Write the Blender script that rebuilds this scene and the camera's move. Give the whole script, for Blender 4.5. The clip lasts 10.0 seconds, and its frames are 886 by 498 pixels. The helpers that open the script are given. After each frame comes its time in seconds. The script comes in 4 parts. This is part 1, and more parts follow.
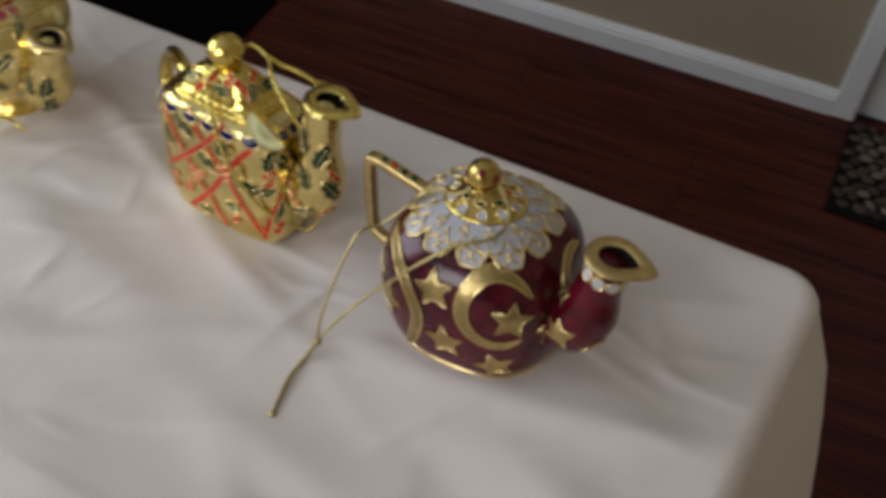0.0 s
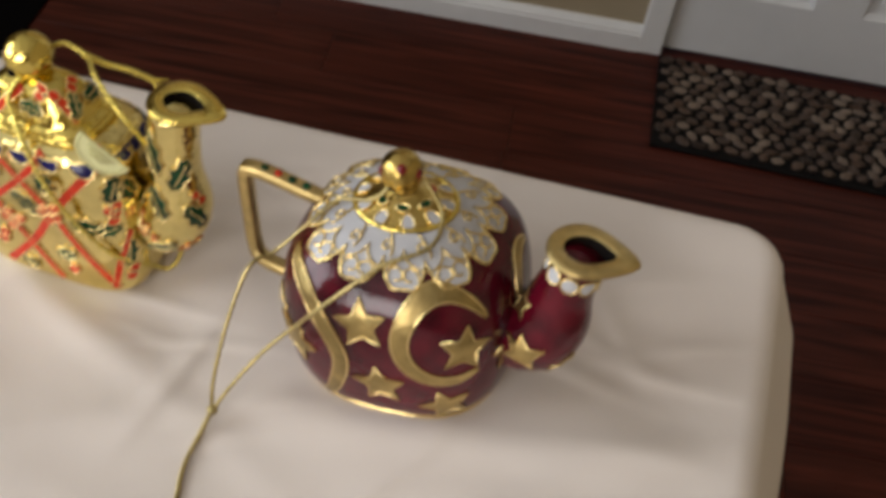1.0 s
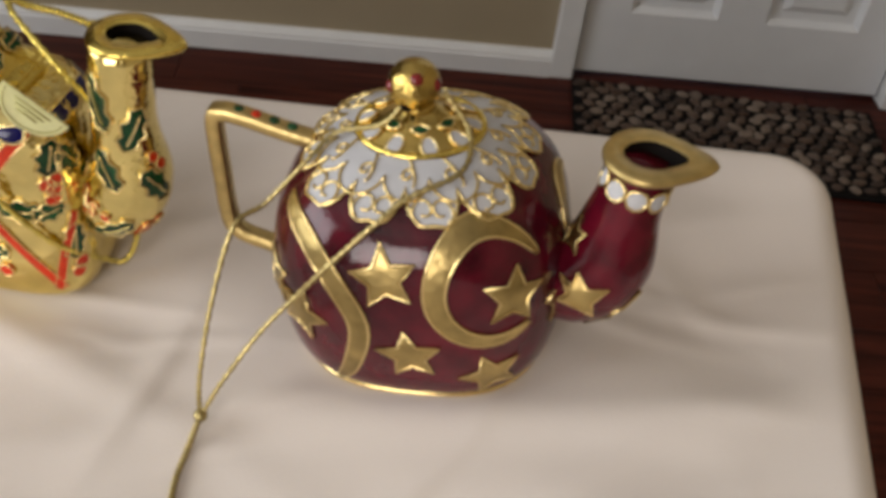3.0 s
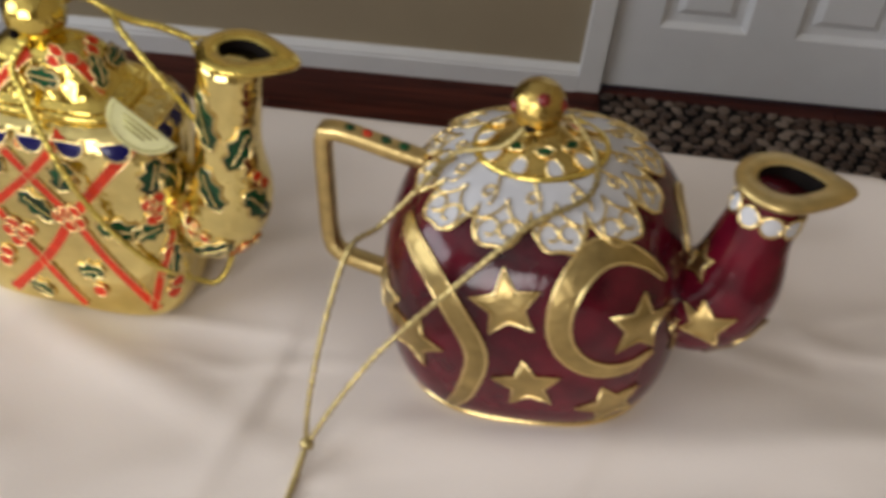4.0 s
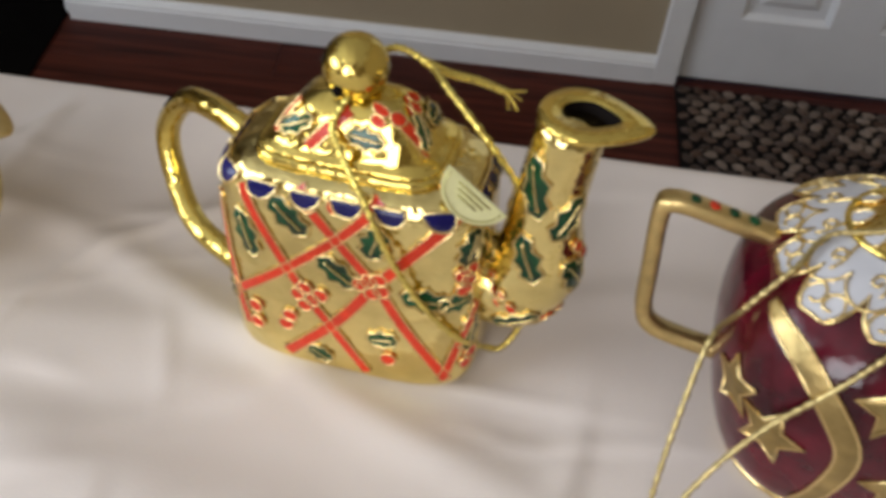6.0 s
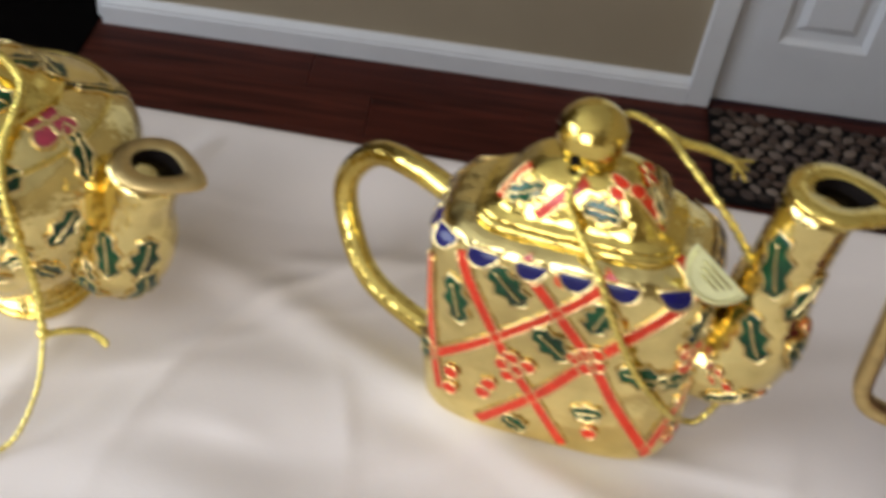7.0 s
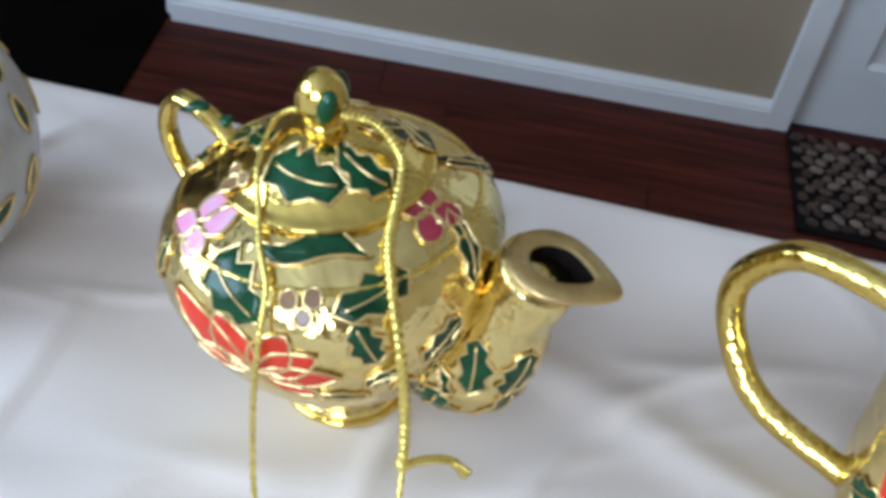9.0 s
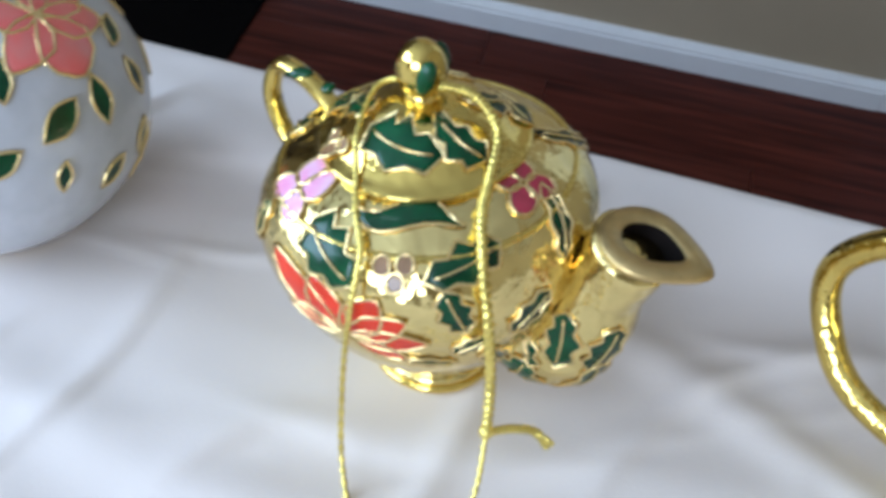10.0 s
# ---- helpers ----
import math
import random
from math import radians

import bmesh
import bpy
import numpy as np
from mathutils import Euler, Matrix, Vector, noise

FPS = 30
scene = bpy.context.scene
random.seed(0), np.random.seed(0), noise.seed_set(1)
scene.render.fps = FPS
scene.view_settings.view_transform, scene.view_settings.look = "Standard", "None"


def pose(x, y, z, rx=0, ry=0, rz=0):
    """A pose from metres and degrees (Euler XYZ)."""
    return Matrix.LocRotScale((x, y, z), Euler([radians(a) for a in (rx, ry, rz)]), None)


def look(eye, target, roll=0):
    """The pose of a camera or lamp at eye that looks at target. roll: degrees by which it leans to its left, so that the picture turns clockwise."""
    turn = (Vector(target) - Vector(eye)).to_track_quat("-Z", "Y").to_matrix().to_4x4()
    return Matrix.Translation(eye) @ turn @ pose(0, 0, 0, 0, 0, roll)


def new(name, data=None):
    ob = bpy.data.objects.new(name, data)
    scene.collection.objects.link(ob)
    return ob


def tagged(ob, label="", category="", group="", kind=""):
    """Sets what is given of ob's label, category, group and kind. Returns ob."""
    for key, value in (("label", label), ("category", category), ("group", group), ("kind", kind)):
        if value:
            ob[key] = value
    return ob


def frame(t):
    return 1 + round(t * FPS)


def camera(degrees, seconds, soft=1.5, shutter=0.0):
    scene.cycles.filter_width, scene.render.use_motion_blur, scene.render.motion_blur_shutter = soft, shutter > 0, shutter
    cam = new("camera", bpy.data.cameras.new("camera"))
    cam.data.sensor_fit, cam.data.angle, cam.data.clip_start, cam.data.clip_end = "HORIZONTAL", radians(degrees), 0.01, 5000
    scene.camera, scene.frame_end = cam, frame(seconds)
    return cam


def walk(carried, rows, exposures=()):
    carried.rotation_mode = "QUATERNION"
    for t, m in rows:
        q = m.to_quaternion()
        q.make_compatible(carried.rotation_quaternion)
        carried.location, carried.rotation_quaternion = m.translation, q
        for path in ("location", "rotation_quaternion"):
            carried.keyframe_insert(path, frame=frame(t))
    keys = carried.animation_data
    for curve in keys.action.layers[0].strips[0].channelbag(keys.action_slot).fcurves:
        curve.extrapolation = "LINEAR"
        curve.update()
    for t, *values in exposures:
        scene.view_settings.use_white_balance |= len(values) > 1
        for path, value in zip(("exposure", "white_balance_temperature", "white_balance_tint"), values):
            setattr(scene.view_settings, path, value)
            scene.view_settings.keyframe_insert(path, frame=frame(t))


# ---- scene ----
cam = camera(45.0, 10.0, soft=4.2, shutter=0.5)
PATH = [
    (0, (-0.243, 0.668, 1.27), (-0.638, 1.983, -0.184), 7.1),
    (0.5, (-0.278, 0.688, 1.233), (-0.448, 2.061, -0.211), 9.4),
    (1, (-0.295, 0.727, 1.211), (-0.344, 2.1, -0.243), 9.0),
    (1.5, (-0.3, 0.74, 1.217), (-0.264, 2.161, -0.189), 8.6),
    (2, (-0.314, 0.734, 1.187), (-0.17, 2.161, -0.208), 9.5),
    (2.5, (-0.32, 0.739, 1.155), (-0.194, 2.185, -0.221), 8.0),
    (4, (-0.349, 0.752, 1.134), (-0.274, 2.232, -0.209), 7.0),
    (4.5, (-0.381, 0.759, 1.136), (-0.27, 2.227, -0.218), 8.4),
    (5, (-0.403, 0.765, 1.136), (-0.31, 2.226, -0.227), 7.7),
    (6.5, (-0.446, 0.791, 1.126), (-0.441, 2.238, -0.255), 7.2),
    (7, (-0.48, 0.798, 1.126), (-0.455, 2.257, -0.241), 8.6),
    (7.5, (-0.518, 0.812, 1.118), (-0.486, 2.288, -0.232), 10.3),
    (8, (-0.552, 0.83, 1.112), (-0.506, 2.286, -0.258), 11.4),
    (8.5, (-0.566, 0.838, 1.104), (-0.558, 2.297, -0.265), 10.6),
    (9, (-0.574, 0.842, 1.099), (-0.578, 2.3, -0.269), 10.3),
    (9.5, (-0.575, 0.843, 1.097), (-0.626, 2.282, -0.29), 9.2),
    (10, (-0.573, 0.84, 1.101), (-0.742, 2.232, -0.326), 8.0),
]
EXPOSURES = [(0.0, -0.72, 6150, 11), (0.6, -0.36, 6550, 11), (1.5, -0.22, 6800, 12), (2.5, -0.22, 6950, 12), (5.0, -0.28, 6350, 12), (6.5, -0.10, 6250, 12), (8.0, 0.0, 5600, 9), (9.0, 0.05, 5150, 8), (10.0, 0.12, 5000, 7)]
walk(cam, [(t, look(eye, target, roll)) for t, eye, target, roll in PATH], EXPOSURES)
TABLE = 0.8865

# ---- world and light ----
world = bpy.data.worlds.new("world")
scene.world = world
world.use_nodes = True
wn = world.node_tree
sky = wn.nodes.new("ShaderNodeTexSky")
sky.sky_type, sky.sun_disc = "NISHITA", False
sky.sun_elevation, sky.sun_rotation = radians(40), radians(200)
wn.links.new(sky.outputs[0], wn.nodes["Background"].inputs[0])
wn.nodes["Background"].inputs[1].default_value = 0.10


def area_lamp(name, eye, target, sx, sy, watts, colour):
    data = bpy.data.lights.new(name, "AREA")
    data.shape, data.size, data.size_y, data.energy, data.color = "RECTANGLE", sx, sy, watts, colour
    ob = new(name, data)
    ob.matrix_world = look(eye, target)
    return ob


# daylight that enters by the two windows behind the camera
area_lamp("window_light", (-1.45, -1.44, 1.65), (-1.15, 1.0, 0.9), 1.25, 1.15, 45, (0.97, 0.96, 0.96))
area_lamp("window_light", (-2.78, 0.5, 1.62), (-0.6, 1.2, 0.9), 1.8, 1.25, 55, (0.86, 0.93, 1.0))


# ---- materials ----
def material(name, colour, rough=0.5, metal=0.0, vary=0.12, scale=60.0, bump=0.0, bump_scale=200.0, coat=0.0, second=None, detail=4.0):
    """Principled surface with two scales of colour variation and a fine relief."""
    m = bpy.data.materials.new(name)
    m.use_nodes = True
    t = m.node_tree
    n, l = t.nodes, t.links
    p = n["Principled BSDF"]
    p.inputs["Roughness"].default_value, p.inputs["Metallic"].default_value = rough, metal
    p.inputs["Coat Weight"].default_value = coat
    p.inputs["Coat Roughness"].default_value = 0.08
    co = n.new("ShaderNodeTexCoord")
    a = n.new("ShaderNodeTexNoise")
    a.inputs["Scale"].default_value, a.inputs["Detail"].default_value = scale, detail
    l.new(co.outputs["Object"], a.inputs["Vector"])
    b = n.new("ShaderNodeTexNoise")
    b.inputs["Scale"].default_value, b.inputs["Detail"].default_value = scale * 0.13, 2
    l.new(co.outputs["Object"], b.inputs["Vector"])
    add = n.new("ShaderNodeMath")
    add.operation = "ADD"
    l.new(a.outputs[0], add.inputs[0])
    l.new(b.outputs[0], add.inputs[1])
    ramp = n.new("ShaderNodeValToRGB")
    lo = [max(0, c * (1 - vary)) for c in colour] if second is None else second
    hi = [min(1, c * (1 + vary)) for c in colour]
    ramp.color_ramp.elements[0].position, ramp.color_ramp.elements[1].position = 0.35, 0.65
    ramp.color_ramp.elements[0].color, ramp.color_ramp.elements[1].color = (*lo, 1), (*hi, 1)
    half = n.new("ShaderNodeMath")
    half.operation = "MULTIPLY"
    half.inputs[1].default_value = 0.5
    l.new(add.outputs[0], half.inputs[0])
    l.new(half.outputs[0], ramp.inputs[0])
    l.new(ramp.outputs[0], p.inputs["Base Color"])
    if bump:
        c = n.new("ShaderNodeTexNoise")
        c.inputs["Scale"].default_value, c.inputs["Detail"].default_value = bump_scale, 3
        l.new(co.outputs["Object"], c.inputs["Vector"])
        bp = n.new("ShaderNodeBump")
        bp.inputs["Strength"].default_value, bp.inputs["Distance"].default_value = bump, 0.5 / bump_scale
        l.new(c.outputs[0], bp.inputs["Height"])
        l.new(bp.outputs[0], p.inputs["Normal"])
    return m


GOLD = material("polished_gold", (0.76, 0.585, 0.15), 0.09, 1.0, 0.16, 120, 0.34, 180)
PALE = material("pale_gold", (0.80, 0.655, 0.26), 0.11, 1.0, 0.18, 150, 0.36, 150)
BRASS = material("brushed_brass", (0.60, 0.45, 0.19), 0.36, 1.0, 0.22, 300, 0.25, 700)
WIRE = material("gold_wire", (0.85, 0.66, 0.30), 0.2, 1.0, 0.1, 200)
BURGUNDY = material("burgundy_enamel", (0.072, 0.0026, 0.0085), 0.15, 0.0, 0.5, 130, 0.10, 160, coat=0.05, second=(0.022, 0.001, 0.0038))
WHITE_ENAMEL = material("white_enamel", (0.47, 0.47, 0.49), 0.22, 0.0, 0.10, 160, 0.08, 240, coat=0.15)
GREEN = material("green_enamel", (0.006, 0.050, 0.015), 0.20, 0.0, 0.6, 220, 0.10, 200, coat=0.03)
RED = material("red_enamel", (0.56, 0.034, 0.009), 0.24, 0.0, 0.25, 200, 0.08, 200, coat=0.05)
PINK = material("pink_enamel", (0.58, 0.20, 0.34), 0.2, 0.0, 0.3, 260, coat=0.5, second=(0.72, 0.60, 0.72))
ROSE = material("rose_enamel", (0.36, 0.03, 0.06), 0.2, 0.0, 0.3, 260, coat=0.5)
CORAL = material("coral_enamel", (0.60, 0.10, 0.09), 0.2, 0.0, 0.3, 160, coat=0.5, second=(0.62, 0.24, 0.21))
NAVY = material("navy_enamel", (0.008, 0.007, 0.075), 0.15, 0.0, 0.3, 200, coat=0.1)
TAN = material("tan_enamel", (0.26, 0.15, 0.07), 0.3, 0.0, 0.3, 200, coat=0.1)
# DARK: shade inside bores and holes, put into the colour
DARK = material("dark_inside", (0.006, 0.004, 0.003), 0.6, 0.0, 0.3, 200)
CORD = material("gold_cord", (0.78, 0.61, 0.15), 0.25, 0.9, 0.35, 900, 0.4, 1500)
CORD_DULL = material("worn_gold_cord", (0.44, 0.35, 0.15), 0.34, 0.9, 0.35, 900, 0.4, 1500)
TAG = material("gold_foil_tag", (0.84, 0.84, 0.46), 0.30, 0.45, 0.1, 300, 0.1, 500)
TAG_INK = material("tag_relief", (0.50, 0.47, 0.18), 0.4, 0.6, 0.1, 300)
CLOTH = material("white_cotton_cloth", (0.74, 0.67, 0.615), 0.92, 0.0, 0.035, 14, 0.16, 1400)
PAINT = material("white_trim_paint", (0.82, 0.82, 0.82), 0.38, 0.0, 0.03, 20, 0.04, 90)
DOOR = material("white_door_paint", (0.80, 0.81, 0.83), 0.42, 0.0, 0.03, 15, 0.06, 120)
WALL = material("beige_wall_paint", (0.39, 0.318, 0.212), 0.85, 0.0, 0.04, 8, 0.10, 220)
CEIL = material("ceiling_paint", (0.75, 0.74, 0.72), 0.9, 0.0, 0.03, 8, 0.1, 150)
HALL_BLACK = material("near_black_hall_floor", (0.0022, 0.0016, 0.0015), 0.95, 0.0, 0.3, 30, 0.2, 500)
RUBBER = material("black_mat_backing", (0.007, 0.006, 0.006), 0.7, 0.0, 0.3, 60, 0.2, 300)
DARKWOOD = material("table_wood", (0.10, 0.045, 0.022), 0.4, 0.0, 0.3, 20, 0.1, 100)


KNOB = material("worn_polished_gold", (0.62, 0.44, 0.13), 0.17, 1.0, 0.35, 140, 0.5, 260)
RUBY = material("ruby_enamel", (0.16, 0.008, 0.008), 0.2, 0.0, 0.3, 260, coat=0.1)
AGED = material("aged_gold", (0.41, 0.30, 0.12), 0.34, 1.0, 0.40, 160, 0.22, 300)


def dull(m, level):
    """Lower the sheen of a non-metal."""
    m.node_tree.nodes["Principled BSDF"].inputs["Specular IOR Level"].default_value = level


dull(HALL_BLACK, 0.05)
dull(BURGUNDY, 0.35)
dull(NAVY, 0.3)
dull(GREEN, 0.35)
dull(RED, 0.35)
dull(DARK, 0.05)
dull(RUBBER, 0.1)


def per_piece(m, colours, contrast=1.0):
    """Tint each separate piece by its own random number."""
    t = m.node_tree
    n, l = t.nodes, t.links
    p = n["Principled BSDF"]
    info = n.new("ShaderNodeObjectInfo")
    geo = n.new("ShaderNodeNewGeometry")
    add = n.new("ShaderNodeMath")
    add.operation = "ADD"
    l.new(info.outputs["Random"], add.inputs[0])
    l.new(geo.outputs["Random Per Island"], add.inputs[1])
    fr = n.new("ShaderNodeMath")
    fr.operation = "FRACT"
    l.new(add.outputs[0], fr.inputs[0])
    ramp = n.new("ShaderNodeValToRGB")
    els = ramp.color_ramp.elements
    while len(els) < len(colours):
        els.new(0.5)
    for i, c in enumerate(colours):
        els[i].position, els[i].color = i / (len(colours) - 1), (*c, 1)
    l.new(fr.outputs[0], ramp.inputs[0])
    mix = n.new("ShaderNodeMix")
    mix.data_type, mix.blend_type = "RGBA", "MULTIPLY"
    mix.inputs["Factor"].default_value = contrast
    old = p.inputs["Base Color"].links[0].from_socket
    l.new(old, mix.inputs["A"])
    l.new(ramp.outputs[0], mix.inputs["B"])
    l.new(mix.outputs["Result"], p.inputs["Base Color"])


PEBBLE = material("grey_brown_pebble", (0.24, 0.19, 0.155), 0.42, 0.0, 0.25, 40, 0.2, 200)
per_piece(PEBBLE, [(0.14, 0.11, 0.10), (0.55, 0.45, 0.40), (0.26, 0.17, 0.13), (1.0, 0.95, 0.90), (0.38, 0.32, 0.31), (0.18, 0.14, 0.12)])
dull(PEBBLE, 0.25)


def plank_material():
    m = bpy.data.materials.new("dark_red_brown_laminate")
    m.use_nodes = True
    t = m.node_tree
    n, l = t.nodes, t.links
    p = n["Principled BSDF"]
    p.inputs["Roughness"].default_value = 0.42
    p.inputs["Specular IOR Level"].default_value = 0.13
    co = n.new("ShaderNodeTexCoord")
    mp = n.new("ShaderNodeMapping")
    mp.inputs["Scale"].default_value = (1.6, 26, 26)
    l.new(co.outputs["Object"], mp.inputs["Vector"])
    a = n.new("ShaderNodeTexNoise")
    a.inputs["Scale"].default_value, a.inputs["Detail"].default_value, a.inputs["Distortion"].default_value = 2.0, 8, 0.8
    l.new(mp.outputs[0], a.inputs["Vector"])
    ramp = n.new("ShaderNodeValToRGB")
    ramp.color_ramp.elements[0].position, ramp.color_ramp.elements[1].position = 0.32, 0.70
    ramp.color_ramp.elements[0].color, ramp.color_ramp.elements[1].color = (0.030, 0.0065, 0.0045, 1), (0.108, 0.025, 0.015, 1)
    l.new(a.outputs[0], ramp.inputs[0])
    l.new(ramp.outputs[0], p.inputs["Base Color"])
    bp = n.new("ShaderNodeBump")
    bp.inputs["Strength"].default_value, bp.inputs["Distance"].default_value = 0.12, 0.002
    l.new(a.outputs[0], bp.inputs["Height"])
    l.new(bp.outputs[0], p.inputs["Normal"])
    per_piece(m, [(0.82, 0.8, 0.8), (1, 1, 1), (0.88, 0.86, 0.85), (1.0, 0.93, 0.9)])
    return m


PLANK = plank_material()


# ---- mesh helpers ----
def link_mesh(name, bm, mats, smooth=True):
    me = bpy.data.meshes.new(name)
    bmesh.ops.recalc_face_normals(bm, faces=bm.faces)
    for f in bm.faces:
        f.smooth = smooth
    bm.to_mesh(me)
    bm.free()
    for m in (mats if isinstance(mats, (list, tuple)) else [mats]):
        me.materials.append(m)
    return new(name, me)


def part(name, bm, mats, parent, label="", smooth=True):
    ob = link_mesh(name, bm, mats, smooth)
    ob.parent = parent
    if label:
        tagged(ob, label)
    return ob


def thing(name, m, label, category, group=""):
    ob = new(name)
    ob.empty_display_size = 0.02
    ob.matrix_world = m
    return tagged(ob, label, category, group)


def box(x0, x1, y0, y1, z0, z1, bevel=0.0, bm=None, seg=2):
    own = bmesh.new()
    vs = [own.verts.new((x, y, z)) for x in (x0, x1) for y in (y0, y1) for z in (z0, z1)]
    for q in ((0, 1, 3, 2), (4, 6, 7, 5), (0, 4, 5, 1), (2, 3, 7, 6), (0, 2, 6, 4), (1, 5, 7, 3)):
        own.faces.new([vs[i] for i in q])
    bmesh.ops.recalc_face_normals(own, faces=own.faces)
    if bevel:
        bmesh.ops.bevel(own, geom=own.edges[:], offset=bevel, segments=seg, affect="EDGES", profile=0.6)
    if bm is None:
        return own
    join(bm, own)
    return bm


def join(bm, other):
    me = bpy.data.meshes.new("tmp")
    other.to_mesh(me)
    other.free()
    bm.from_mesh(me)
    bpy.data.meshes.remove(me)
    return bm


def spline(points, n):
    """n + 1 points on a smooth curve through the given ones (any dimension)."""
    p = [np.array(q, float) for q in points]
    p = [2 * p[0] - p[1]] + p + [2 * p[-1] - p[-2]]
    out = []
    k = len(points) - 1
    for i in range(n + 1):
        s = i / n * k
        j = min(int(s), k - 1)
        f = s - j
        a, b, c, d = p[j:j + 4]
        out.append(0.5 * (2 * b + (c - a) * f + (2 * a - 5 * b + 4 * c - d) * f * f + (3 * b - a - 3 * c + d) * f ** 3))
    return out


def sweep(bm, pts, radii, seg=14, closed=False, squash=1.0, square=2.0, mat=0, cap=True):
    """A tube along pts. squash: height to width; square: exponent of its section."""
    pts = [Vector(p) for p in pts]
    n = len(pts)
    rings = []
    ref = None
    for i in range(n):
        if closed:
            d = pts[(i + 1) % n] - pts[i - 1]
        else:
            d = pts[min(i + 1, n - 1)] - pts[max(i - 1, 0)]
        d.normalize()
        if ref is None:
            ref = Vector((0, 1, 0)) if abs(d.y) < 0.9 else Vector((1, 0, 0))
        side = (ref - d * ref.dot(d)).normalized()
        ref = side
        up = d.cross(side)
        r = radii[i] if hasattr(radii, "__len__") else radii
        ring = []
        for k in range(seg):
            a = 2 * math.pi * k / seg
            c, s = math.cos(a), math.sin(a)
            c = math.copysign(abs(c) ** (2 / square), c)
            s = math.copysign(abs(s) ** (2 / square), s)
            ring.append(bm.verts.new(pts[i] + side * (c * r) + up * (s * r * squash)))
        rings.append(ring)
    for i in range(n if closed else n - 1):
        a, b = rings[i], rings[(i + 1) % n]
        for k in range(seg):
            f = bm.faces.new((a[k], a[(k + 1) % seg], b[(k + 1) % seg], b[k]))
            f.material_index = mat
    if cap and not closed:
        for ring in (rings[0], rings[-1]):
            bm.faces.new(ring).material_index = mat
    return bm


class Turned:
    """A round or squarish vessel wall: profile of (height, radius), stretched in x and y, with a superellipse section."""

    def __init__(self, profile, sx=1.0, sy=1.0, square=2.0):
        self.z = np.array([p[0] for p in profile])
        self.r = np.array([p[1] for p in profile])
        self.sx, self.sy, self.e = sx, sy, 2.0 / square

    def radius(self, z):
        return float(np.interp(z, self.z, self.r))

    def at(self, a, z, off=0.0):
        p = self.raw(a, z)
        if off:
            u = self.raw(a + 0.02, z) - self.raw(a - 0.02, z)
            v = self.raw(a, min(z + 0.0012, self.z[-1])) - self.raw(a, max(z - 0.0012, self.z[0]))
            nrm = u.cross(v)
            if nrm.length > 0:
                p = p + nrm.normalized() * off
        return p

    def raw(self, a, z):
        c, s = math.cos(a), math.sin(a)
        n = 2.0 / self.e
        r = self.radius(z) * (abs(c) ** n + abs(s) ** n) ** (-1.0 / n)
        return Vector((self.sx * r * c, self.sy * r * s, z))

    def speed(self, a, z):
        """Metres along the wall for each radian."""
        return (self.raw(a + 0.03, z) - self.raw(a - 0.03, z)).length / 0.06 + 1e-5

    def place(self, a0, z0, x, y, off=0.0):
        """x along the wall to the right as seen from outside, y upwards, from the point at angle a0, height z0."""
        return self.at(a0 + x / self.speed(a0 + 0.5 * x / self.speed(a0, z0), z0), z0 + y * self.lean(z0), off)

    def lean(self, z):
        dz = 0.002
        dr = self.radius(z + dz) - self.radius(z - dz)
        return 2 * dz / math.hypot(2 * dz, dr * 0.8)

    def mesh(self, seg=64, close_top=True, close_bottom=True):
        bm = bmesh.new()
        rings = [[bm.verts.new(self.raw(2 * math.pi * k / seg, z)) for k in range(seg)] for z in self.z]
        for a, b in zip(rings, rings[1:]):
            for k in range(seg):
                bm.faces.new((a[k], a[(k + 1) % seg], b[(k + 1) % seg], b[k]))
        if close_bottom:
            bm.faces.new(rings[0])
        if close_top:
            bm.faces.new(rings[-1])
        return bm


def smooth_profile(points, n=40):
    out = spline(points, n)
    z = -1
    res = []
    for q in out:
        zz = max(q[0], z + 1e-5)
        res.append((zz, max(q[1], 0.0004)))
        z = zz
    return res


class Tube:
    """A swept spout as a surface to put ornament on: angle round it and length along it."""

    def __init__(self, pts, radii, n=28):
        self.p = [Vector(q) for q in spline(pts, n)]
        self.r = [float(q[0]) for q in spline([(r,) for r in radii], n)]
        self.n = n

    def at(self, a, s, off=0.0):
        f = min(max(s, 0), 0.999) * self.n
        i = int(f)
        j = min(i + 1, self.n)
        w = f - i
        c = self.p[i].lerp(self.p[j], w)
        d = (self.p[j] - self.p[i]).normalized()
        r = self.r[i] * (1 - w) + self.r[j] * w
        side = Vector((0, -1, 0))
        side = (side - d * side.dot(d)).normalized()
        up = side.cross(d)
        return c + (side * math.cos(a) + up * math.sin(a)) * (r + off)

    def place(self, a0, s0, x, y, off=0.0):
        i = min(int(s0 * self.n), self.n - 1)
        length = sum((self.p[k + 1] - self.p[k]).length for k in range(self.n))
        # x runs along the spout, y round it
        return self.at(a0 + y / self.r[i], s0 + x / length, off)


